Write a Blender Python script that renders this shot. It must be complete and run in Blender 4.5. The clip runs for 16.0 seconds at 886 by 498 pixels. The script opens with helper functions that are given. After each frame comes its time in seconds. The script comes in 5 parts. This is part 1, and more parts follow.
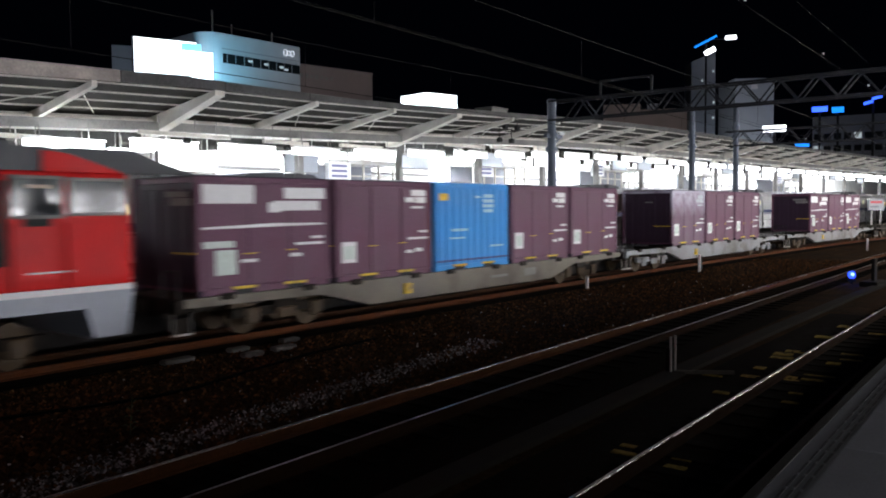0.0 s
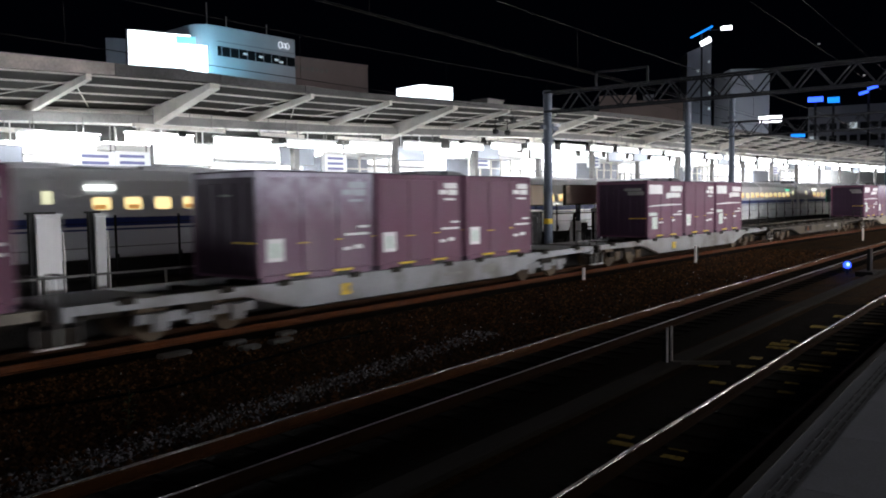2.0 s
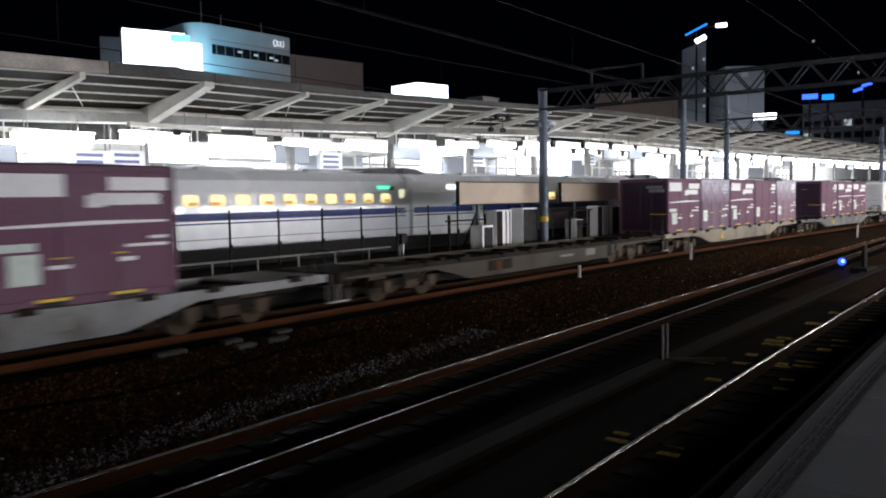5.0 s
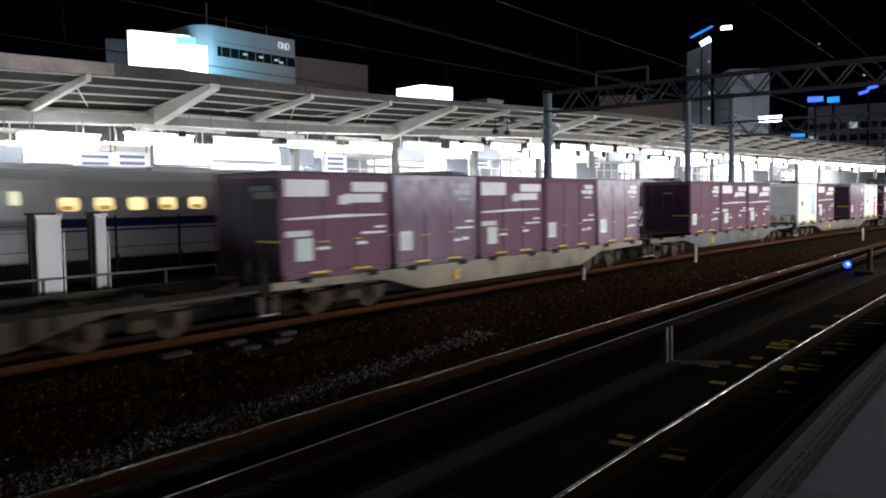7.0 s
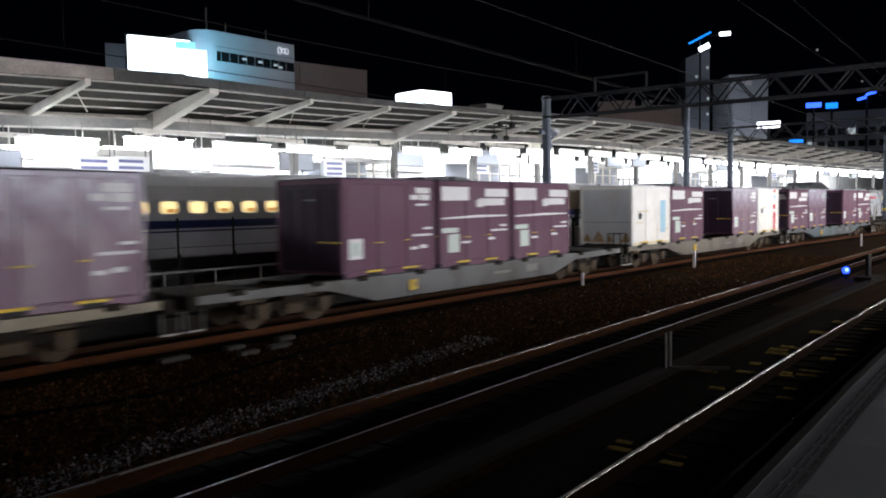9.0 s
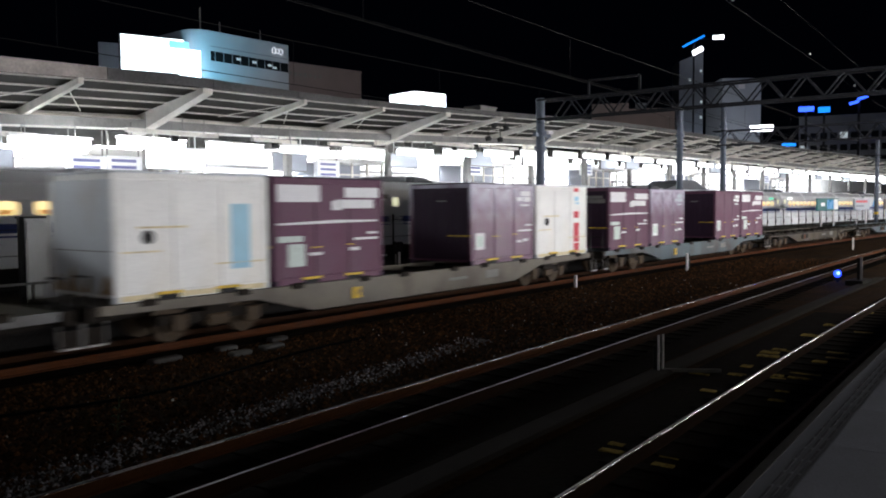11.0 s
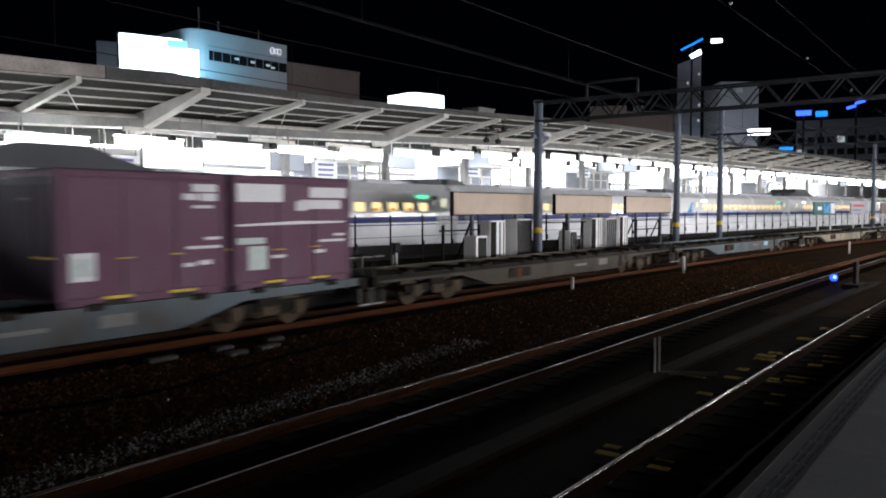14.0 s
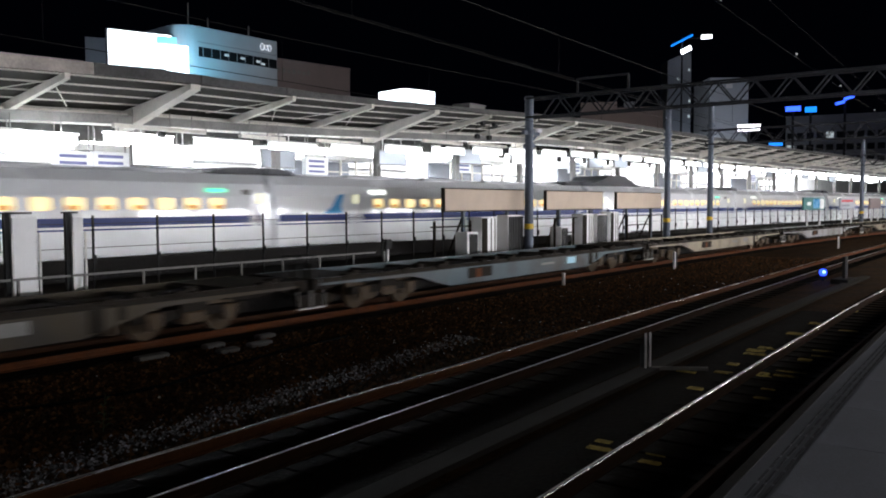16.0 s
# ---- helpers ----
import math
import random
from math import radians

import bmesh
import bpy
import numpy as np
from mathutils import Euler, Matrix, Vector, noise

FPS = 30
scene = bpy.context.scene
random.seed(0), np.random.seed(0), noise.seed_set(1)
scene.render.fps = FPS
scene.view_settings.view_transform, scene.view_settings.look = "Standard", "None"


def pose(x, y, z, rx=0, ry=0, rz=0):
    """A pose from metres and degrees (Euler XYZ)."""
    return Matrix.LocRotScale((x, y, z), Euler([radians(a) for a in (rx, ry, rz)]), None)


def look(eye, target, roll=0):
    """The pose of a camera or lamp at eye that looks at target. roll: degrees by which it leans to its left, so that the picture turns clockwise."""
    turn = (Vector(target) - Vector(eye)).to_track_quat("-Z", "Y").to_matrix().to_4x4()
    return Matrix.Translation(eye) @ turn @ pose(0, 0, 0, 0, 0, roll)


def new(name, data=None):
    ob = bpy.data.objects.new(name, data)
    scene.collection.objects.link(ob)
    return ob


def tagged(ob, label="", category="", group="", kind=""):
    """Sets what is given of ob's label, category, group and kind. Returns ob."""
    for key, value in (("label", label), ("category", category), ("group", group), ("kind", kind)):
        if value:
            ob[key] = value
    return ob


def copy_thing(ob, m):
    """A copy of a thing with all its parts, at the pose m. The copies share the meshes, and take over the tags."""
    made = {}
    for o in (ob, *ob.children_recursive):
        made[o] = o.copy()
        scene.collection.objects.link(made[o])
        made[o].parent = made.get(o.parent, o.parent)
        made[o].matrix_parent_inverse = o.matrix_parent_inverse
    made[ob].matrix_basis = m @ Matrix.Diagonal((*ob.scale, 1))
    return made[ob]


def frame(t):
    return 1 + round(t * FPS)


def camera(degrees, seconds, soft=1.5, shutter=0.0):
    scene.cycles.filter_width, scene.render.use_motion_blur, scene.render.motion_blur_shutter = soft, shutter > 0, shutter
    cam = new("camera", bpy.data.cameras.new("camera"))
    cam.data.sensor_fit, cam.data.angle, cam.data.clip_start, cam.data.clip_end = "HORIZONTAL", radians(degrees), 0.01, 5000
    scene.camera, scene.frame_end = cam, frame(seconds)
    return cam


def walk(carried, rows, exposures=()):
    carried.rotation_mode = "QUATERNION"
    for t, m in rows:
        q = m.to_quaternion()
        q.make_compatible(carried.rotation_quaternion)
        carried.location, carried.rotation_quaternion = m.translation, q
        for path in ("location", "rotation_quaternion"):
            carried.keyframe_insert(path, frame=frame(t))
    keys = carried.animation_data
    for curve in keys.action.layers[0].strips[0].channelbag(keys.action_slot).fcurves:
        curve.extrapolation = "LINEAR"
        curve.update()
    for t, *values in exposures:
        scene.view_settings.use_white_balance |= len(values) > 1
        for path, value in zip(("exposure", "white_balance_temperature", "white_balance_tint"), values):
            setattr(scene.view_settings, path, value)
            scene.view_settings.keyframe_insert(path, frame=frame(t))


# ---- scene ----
cam = camera(58.72, 16.0, soft=1.9, shutter=0.6)
EYE = (0.0, 0.0, 2.797)
WALK = [
    (0.0, -53.24, -2.96, 0.53),
    (0.5, -52.96, -3.19, 0.62),
    (1.0, -53.30, -3.27, 0.66),
    (1.5, -53.43, -3.40, 0.81),
    (2.0, -53.51, -3.53, 0.82),
    (2.5, -53.46, -3.66, 0.93),
    (3.0, -53.76, -3.61, 0.94),
    (3.5, -53.76, -3.85, 1.02),
    (4.0, -53.87, -3.86, 1.02),
    (6.5, -53.61, -3.41, 0.89),
    (7.0, -53.51, -3.52, 0.88),
    (7.5, -53.60, -3.56, 0.84),
    (8.0, -53.57, -3.53, 0.89),
    (8.5, -53.42, -3.26, 0.84),
    (9.0, -53.59, -3.16, 0.77),
    (11.5, -54.17, -3.04, 0.33),
    (12.0, -54.21, -2.96, 0.10),
    (12.5, -54.45, -2.91, 0.20),
    (13.0, -54.27, -2.97, 0.21),
    (13.5, -54.14, -2.98, 0.24),
    (14.0, -54.24, -2.97, 0.05),
    (14.5, -54.45, -2.99, 0.11),
    (15.0, -54.46, -3.22, 0.26),
    (15.5, -54.64, -3.39, 0.23),
    (16.0, -54.88, -3.24, 0.20),
]
walk(cam, [(t, pose(*EYE, 90 + pitch, roll, yaw)) for t, yaw, pitch, roll in WALK])

# ---- light ----
world = bpy.data.worlds.new("night_sky")
scene.world = world
world.use_nodes = True
world.node_tree.nodes["Background"].inputs[0].default_value = (0.004, 0.006, 0.016, 1)
world.node_tree.nodes["Background"].inputs[1].default_value = 0.06
scene.view_settings.exposure = 0.0


def strip_lamp(name, x0, x1, y, z, wide, watts, color=(0.88, 0.935, 1.0), tilt=0):
    """A long fluorescent row, as one lamp that shines down."""
    d = bpy.data.lights.new(name, "AREA")
    d.shape, d.size, d.size_y, d.energy, d.color = "RECTANGLE", x1 - x0, wide, watts, color
    ob = new(name, d)
    xm = (x0 + x1) / 2
    ob.matrix_world = pose(xm, y + bend(xm), z, tilt, 0, math.degrees(heading(xm)))
    return ob


# ---- the line of the tracks ----
KAPPA = -0.001515


def bend(s, k=KAPPA):
    """Sideways shift of a curved line s metres along the tracks."""
    e = min(s, 95.0)
    return k * e * e / 2 + (s - e) * k * e


def heading(s, k=KAPPA):
    return math.atan(k * min(s, 95.0))


# lamps of the two platforms
for a, length, front, back, beyond in ((-30, 40, 4000, 14500, 11000), (14, 20, 1250, 3750, 5500), (36, 20, 850, 2400, 5500), (58, 40, 1150, 3000, 11000), (102, 40, 1300, 3500, 11000), (146, 40, 1300, 3500, 11000)):
    up = 5.5 if a < 10 else 5.65 if a < 30 else 6.0 if a < 50 else 6.5
    strip_lamp("platform_lamp_row", a, a + length, 28.0, up, 0.5, front, tilt=-14)
    strip_lamp("platform_lamp_row_back", a, a + length, 31.6, up, 0.5, back, tilt=15)
    strip_lamp("platform_lamp_row_far", a, a + length, 45.0, up - 0.7, 0.5, beyond, tilt=75)
# the bright concourse front behind the near platform, and the lamps of its far end
for a, watts in ((-34, 800), (-10, 1500), (14, 6900), (38, 7800), (62, 7300), (86, 6200), (110, 6200)):
    strip_lamp("concourse_light", a, a + 22, -15.6, 2.5, 2.5, watts * 1.12, color=(0.94, 0.945, 1.0), tilt=90)
for a, watts in ((-4, 45), (18, 210), (34, 800), (54, 1600), (76, 1900), (98, 1400)):
    strip_lamp("near_platform_lamp_row", a, a + 20, -4.0, 5.3, 0.4, watts, color=(1.0, 0.92, 0.84), tilt=40)


d = bpy.data.lights.new("signal_lamp", "POINT")
d.energy, d.color, d.shadow_soft_size = 5.0, (0.05, 0.12, 1.0), 0.1
new("signal_lamp", d).matrix_world = pose(33.3, 5.46, 0.12)


def facade_fill(az, dist, z, wide, watts, color, up=60):
    """An unseen lamp added at the foot of a facade to brighten it, shining up and away from the platform."""
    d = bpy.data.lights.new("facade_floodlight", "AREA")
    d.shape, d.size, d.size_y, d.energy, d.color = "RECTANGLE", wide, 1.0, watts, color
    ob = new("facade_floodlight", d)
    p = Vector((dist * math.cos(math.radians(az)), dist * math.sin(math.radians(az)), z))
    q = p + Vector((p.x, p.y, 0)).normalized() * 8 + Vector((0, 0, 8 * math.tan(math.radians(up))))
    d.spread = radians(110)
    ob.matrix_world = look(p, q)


facade_fill(58.2, 146, 8.0, 10, 420, (0.75, 0.85, 1.0), 60)
facade_fill(49.6, 134, 8.0, 16, 560, (0.88, 0.93, 1.0), 58)
facade_fill(52.7, 138.5, 18.0, 4, 1500, (0.12, 0.72, 1.0), 62)
facade_fill(44.0, 146, 8.0, 12, 160, (1.0, 0.85, 0.75), 58)
facade_fill(18.5, 366, 8.0, 10, 2600, (0.75, 0.85, 1.0), 60)
facade_fill(17.0, 225, 6.0, 30, 1500, (0.85, 0.9, 1.0), 55)
facade_fill(22.6, 187, 6.0, 16, 330, (1.0, 0.93, 0.86), 58)


# ---- materials ----
def mat(name, color, rough=0.6, metal=0.0, var=0.25, scale=3.0, bump=0.0, fine=40.0, stain=None, stain_amount=0.5, coat=0.0, spec=0.5):
    m = bpy.data.materials.new(name)
    m.use_nodes = True
    nt = m.node_tree
    N, L = nt.nodes, nt.links
    b = N["Principled BSDF"]
    b.inputs["Roughness"].default_value, b.inputs["Metallic"].default_value = rough, metal
    b.inputs["Coat Weight"].default_value = coat
    b.inputs["Specular IOR Level"].default_value = spec
    tc = N.new("ShaderNodeTexCoord")
    n1, n2 = N.new("ShaderNodeTexNoise"), N.new("ShaderNodeTexNoise")
    n1.inputs["Scale"].default_value, n1.inputs["Detail"].default_value = scale, 5
    n2.inputs["Scale"].default_value, n2.inputs["Detail"].default_value = fine, 3
    L.new(tc.outputs["Object"], n1.inputs["Vector"])
    L.new(tc.outputs["Object"], n2.inputs["Vector"])
    add = N.new("ShaderNodeMath")
    add.operation = "ADD"
    L.new(n1.outputs["Fac"], add.inputs[0])
    L.new(n2.outputs["Fac"], add.inputs[1])
    r = N.new("ShaderNodeMapRange")
    r.inputs["From Min"].default_value, r.inputs["From Max"].default_value = 0.6, 1.4
    r.inputs["To Min"].default_value, r.inputs["To Max"].default_value = 1 - var, 1 + var
    L.new(add.outputs[0], r.inputs["Value"])
    mul = N.new("ShaderNodeMix")
    mul.data_type, mul.blend_type = "RGBA", "MULTIPLY"
    mul.inputs["Factor"].default_value = 1
    mul.inputs["A"].default_value = (*color, 1)
    L.new(r.outputs[0], mul.inputs["B"])
    out = mul.outputs["Result"]
    if stain:
        n3 = N.new("ShaderNodeTexNoise")
        n3.inputs["Scale"].default_value, n3.inputs["Detail"].default_value = scale * 0.6, 7
        L.new(tc.outputs["Object"], n3.inputs["Vector"])
        rr = N.new("ShaderNodeMapRange")
        rr.inputs["From Min"].default_value, rr.inputs["From Max"].default_value = 0.48, 0.68
        rr.inputs["To Max"].default_value = stain_amount
        L.new(n3.outputs["Fac"], rr.inputs["Value"])
        mx = N.new("ShaderNodeMix")
        mx.data_type = "RGBA"
        mx.inputs["B"].default_value = (*stain, 1)
        L.new(rr.outputs[0], mx.inputs["Factor"])
        L.new(out, mx.inputs["A"])
        out = mx.outputs["Result"]
    L.new(out, b.inputs["Base Color"])
    rg = N.new("ShaderNodeMapRange")
    rg.inputs["From Min"].default_value, rg.inputs["From Max"].default_value = 0.3, 0.7
    rg.inputs["To Min"].default_value, rg.inputs["To Max"].default_value = max(0.03, rough - 0.12), min(1, rough + 0.12)
    L.new(n1.outputs["Fac"], rg.inputs["Value"])
    L.new(rg.outputs[0], b.inputs["Roughness"])
    if bump:
        bp = N.new("ShaderNodeBump")
        bp.inputs["Strength"].default_value, bp.inputs["Distance"].default_value = min(1, bump * 10), bump
        L.new(n2.outputs["Fac"], bp.inputs["Height"])
        L.new(bp.outputs[0], b.inputs["Normal"])
    return m


def glow(name, color, power):
    m = bpy.data.materials.new(name)
    m.use_nodes = True
    b = m.node_tree.nodes["Principled BSDF"]
    b.inputs["Base Color"].default_value = (*[c * 0.6 for c in color], 1)
    b.inputs["Emission Color"].default_value, b.inputs["Emission Strength"].default_value = (*color, 1), power
    return m


M = dict(
    ballast=mat("ballast", (0.047, 0.025, 0.0105), 0.95, var=0.8, scale=1.2, bump=0.06, fine=14, stain=(0.018, 0.012, 0.007), stain_amount=0.7, spec=0.08),
    stone=mat("pale_gravel", (0.46, 0.46, 0.5), 0.5, var=0.7, scale=6, bump=0.01, spec=0.5),
    stone_brown=mat("brown_gravel", (0.105, 0.048, 0.017), 0.75, var=0.9, scale=6, bump=0.01, spec=0.15),
    # one rail rust, in separate tones for rails in lamplight and in shade
    rust=mat("rusty_rail_side", (0.09, 0.028, 0.008), 0.8, var=0.4, scale=3, bump=0.004, fine=60, spec=0.2),
    rust_shade=mat("shaded_rusty_rail_side", (0.04, 0.017, 0.008), 0.85, var=0.4, scale=3, bump=0.004, fine=60, spec=0.15),
    rust_mid=mat("brown_rusty_rail_side", (0.13, 0.05, 0.02), 0.85, var=0.4, scale=3, bump=0.004, fine=60, spec=0.15),
    dark_bed=mat("dark_ballast", (0.011, 0.008, 0.006), 0.95, var=0.6, scale=2.5, bump=0.04, fine=14, spec=0.06),
    railtop=mat("polished_rail_head", (0.96, 0.96, 0.97), 0.36, 0.9, var=0.06, scale=0.6, fine=9),
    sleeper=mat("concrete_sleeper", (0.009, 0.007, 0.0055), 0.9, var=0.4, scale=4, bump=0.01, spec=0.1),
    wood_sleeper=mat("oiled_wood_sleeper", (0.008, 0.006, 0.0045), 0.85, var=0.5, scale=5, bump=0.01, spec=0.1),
    yellow=mat("yellow_paint", (0.72, 0.46, 0.02), 0.6, var=0.35, scale=9, stain=(0.12, 0.09, 0.05), stain_amount=0.7),
    worn_yellow=mat("worn_yellow_paint", (0.42, 0.31, 0.08), 0.8, var=0.5, scale=14, stain=(0.05, 0.04, 0.02), stain_amount=0.9, spec=0.1),
    platform=mat("platform_asphalt", (0.17, 0.176, 0.205), 0.85, var=0.22, scale=1.5, bump=0.006, fine=90, spec=0.2),
    groove=mat("groove_grime", (0.06, 0.062, 0.07), 0.9, var=0.4, scale=6, spec=0.1),
    railedge=mat("bright_rail_corner", (0.96, 0.96, 0.97), 0.22, 0.95, var=0.05, scale=0.6, fine=9),
    tactile=mat("grey_tactile_tile", (0.21, 0.21, 0.21), 0.75, var=0.25, scale=3, bump=0.005, fine=60),
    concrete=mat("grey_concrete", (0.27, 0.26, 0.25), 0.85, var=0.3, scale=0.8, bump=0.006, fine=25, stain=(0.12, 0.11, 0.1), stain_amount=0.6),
    dark_concrete=mat("near_black_concrete", (0.024, 0.022, 0.021), 0.9, var=0.35, scale=0.8, bump=0.006, fine=25, spec=0.1),
    trough=mat("trough_concrete", (0.04, 0.037, 0.034), 0.9, var=0.3, scale=2, bump=0.006, spec=0.15),
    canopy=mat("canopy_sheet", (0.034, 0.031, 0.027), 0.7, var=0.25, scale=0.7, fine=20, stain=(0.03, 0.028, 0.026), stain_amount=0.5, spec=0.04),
    fascia=mat("weathered_fascia", (0.225, 0.217, 0.205), 0.75, var=0.3, scale=1.0, fine=12, stain=(0.14, 0.14, 0.14), stain_amount=0.55, spec=0.15),
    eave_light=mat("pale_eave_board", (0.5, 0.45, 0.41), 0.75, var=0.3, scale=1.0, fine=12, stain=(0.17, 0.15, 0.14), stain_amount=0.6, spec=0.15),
    eave=mat("grey_eave_board", (0.115, 0.112, 0.11), 0.75, var=0.35, scale=1.2, fine=12, stain=(0.06, 0.058, 0.056), stain_amount=0.6, spec=0.1),
    white_steel=mat("white_painted_steel", (0.72, 0.71, 0.68), 0.5, var=0.14, scale=1.5, stain=(0.4, 0.38, 0.34), stain_amount=0.4),
    frame_paint=mat("grey_frame_steel", (0.68, 0.64, 0.57), 0.6, var=0.2, scale=1.5, stain=(0.38, 0.36, 0.32), stain_amount=0.5, spec=0.15),
    mast=mat("galvanised_steel", (0.09, 0.105, 0.135), 0.55, 0.5, var=0.25, scale=2, bump=0.002),
    truss=mat("dull_truss_steel", (0.025, 0.026, 0.031), 0.7, 0.0, var=0.3, scale=2, spec=0.15),
    wire=mat("catenary_wire", (0.008, 0.0075, 0.007), 0.7, 0.0, var=0.2, spec=0.1),
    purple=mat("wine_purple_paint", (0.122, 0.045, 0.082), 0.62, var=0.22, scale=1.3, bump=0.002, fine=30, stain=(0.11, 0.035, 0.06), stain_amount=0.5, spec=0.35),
    purple_sheen=mat("purple_paint_with_sheen", (0.105, 0.036, 0.078), 0.52, var=0.25, scale=1.1, bump=0.002, fine=30, stain=(0.075, 0.03, 0.065), stain_amount=0.6),
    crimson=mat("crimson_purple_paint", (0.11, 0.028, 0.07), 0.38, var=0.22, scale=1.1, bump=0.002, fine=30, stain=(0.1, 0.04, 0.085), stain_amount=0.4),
    # the side's purple, darkened because the container ends are turned from the lamps
    purple_end=mat("shaded_purple_paint", (0.036, 0.018, 0.036), 0.65, var=0.3, scale=1.3, bump=0.002, fine=30, spec=0.2),
    blue=mat("bright_blue_paint", (0.025, 0.26, 0.66), 0.6, var=0.14, scale=1.3, bump=0.002, fine=30, spec=0.35),
    white_box=mat("dirty_white_paint", (0.84, 0.83, 0.79), 0.5, var=0.16, scale=1.1, bump=0.002, fine=30, stain=(0.62, 0.56, 0.44), stain_amount=0.4),
    grey_end=mat("pale_grey_panel", (0.6, 0.62, 0.64), 0.5, var=0.14, scale=1.0, stain=(0.35, 0.22, 0.1), stain_amount=0.3),
    label=mat("white_marking", (0.74, 0.73, 0.74), 0.6, var=0.12, scale=8),
    placard=mat("pale_green_placard", (0.55, 0.62, 0.58), 0.6, var=0.2, scale=9),
    cream=mat("stained_cream_paint", (0.7, 0.6, 0.36), 0.65, var=0.3, scale=6, stain=(0.4, 0.3, 0.16), stain_amount=0.5),
    red_mark=mat("red_marking", (0.6, 0.05, 0.07), 0.6, var=0.1),
    sky_mark=mat("pale_blue_marking", (0.35, 0.6, 0.72), 0.6, var=0.1),
    rust_streak=mat("rust_streak", (0.38, 0.23, 0.1), 0.8, var=0.4, scale=8, stain=(0.55, 0.5, 0.42), stain_amount=0.8),
    unit_white=mat("white_enamel", (0.9, 0.9, 0.9), 0.45, var=0.06, scale=2, stain=(0.7, 0.69, 0.66), stain_amount=0.3),
    board_blue=mat("dull_board_blue", (0.16, 0.17, 0.34), 0.6, var=0.1),
    purlin=mat("purlin_steel", (0.54, 0.5, 0.45), 0.6, var=0.2, scale=1.5, stain=(0.3, 0.28, 0.25), stain_amount=0.5, spec=0.15),
    cable=mat("black_cable_sheath", (0.004, 0.004, 0.004), 0.8, var=0.2, spec=0.05),
    leaf=mat("weed_green", (0.06, 0.09, 0.03), 0.7, var=0.3, scale=20),
    black=mat("black_steel", (0.02, 0.02, 0.02), 0.6, var=0.4, scale=4, spec=0.15),
    under=mat("underframe_grime", (0.017, 0.013, 0.01), 0.8, var=0.5, scale=4, bump=0.004, spec=0.15),
    wheel=mat("wheel_steel", (0.058, 0.034, 0.013), 0.7, 0.1, var=0.4, scale=6),
    sill_beige=mat("beige_frame_paint", (0.25, 0.21, 0.145), 0.6, var=0.3, scale=1.2, stain=(0.07, 0.055, 0.04), stain_amount=0.7),
    sill_dull=mat("dull_beige_frame_paint", (0.15, 0.13, 0.1), 0.65, var=0.3, scale=1.2, stain=(0.06, 0.047, 0.035), stain_amount=0.7),
    sill_dirty=mat("sooty_brown_frame_paint", (0.042, 0.03, 0.015), 0.7, var=0.4, scale=1.2, stain=(0.016, 0.013, 0.01), stain_amount=0.7),
    sill_grey=mat("grey_frame_paint", (0.22, 0.22, 0.225), 0.6, var=0.3, scale=1.2, stain=(0.075, 0.058, 0.042), stain_amount=0.75),
    sill_pale=mat("pale_grey_frame_paint", (0.24, 0.245, 0.26), 0.6, var=0.3, scale=1.2, stain=(0.08, 0.062, 0.046), stain_amount=0.7),
    sill_slate=mat("slate_frame_paint", (0.11, 0.11, 0.11), 0.6, var=0.3, scale=1.2, stain=(0.05, 0.04, 0.03), stain_amount=0.75),
    sill_blue=mat("blue_grey_frame_paint", (0.062, 0.092, 0.108), 0.6, var=0.3, scale=1.1, stain=(0.045, 0.035, 0.026), stain_amount=0.8),
    red=mat("red_loco_paint", (0.6, 0.012, 0.012), 0.5, var=0.14, scale=1, stain=(0.45, 0.012, 0.012), stain_amount=0.5, spec=0.15),
    loco_grey=mat("loco_skirt_grey", (0.25, 0.27, 0.32), 0.45, var=0.2, scale=1.5),
    loco_roof=mat("loco_roof_grey", (0.045, 0.047, 0.055), 0.6, var=0.3, scale=2),
    cab_glass=mat("cab_window_glass", (0.012, 0.014, 0.017), 0.04, var=0.1, spec=0.3),
    glass=mat("dark_glass", (0.012, 0.014, 0.017), 0.1, var=0.1, spec=0.12),
    shin_white=mat("glossy_white_train", (0.86, 0.88, 0.9), 0.22, var=0.05, scale=0.5, coat=0.5),
    shin_under=mat("pale_underskirt", (0.68, 0.7, 0.73), 0.4, var=0.12, scale=1),
    shin_blue=mat("deep_blue_stripe", (0.012, 0.03, 0.17), 0.4, var=0.06, spec=0.3),
    shin_roof=mat("train_roof_grey", (0.5, 0.51, 0.53), 0.45, var=0.15, scale=1),
    shin_dark=mat("pantograph_grey", (0.055, 0.057, 0.065), 0.6, var=0.2),
    logo_blue=mat("blue_emblem", (0.06, 0.3, 0.6), 0.3, var=0.1),
    beige=mat("beige_board_back", (0.55, 0.44, 0.34), 0.6, var=0.1, scale=1.5, stain=(0.45, 0.35, 0.27), stain_amount=0.4),
    brown_wall=mat("brown_wall_tile", (0.21, 0.165, 0.16), 0.7, var=0.2, scale=0.2),
    pale_wall=mat("pale_wall_tile", (0.42, 0.45, 0.5), 0.7, var=0.15, scale=0.2),
    grey_wall=mat("grey_wall_tile", (0.24, 0.25, 0.28), 0.75, var=0.2, scale=0.1),
    teal=mat("teal_poster", (0.02, 0.13, 0.12), 0.5, var=0.2, scale=1),
)


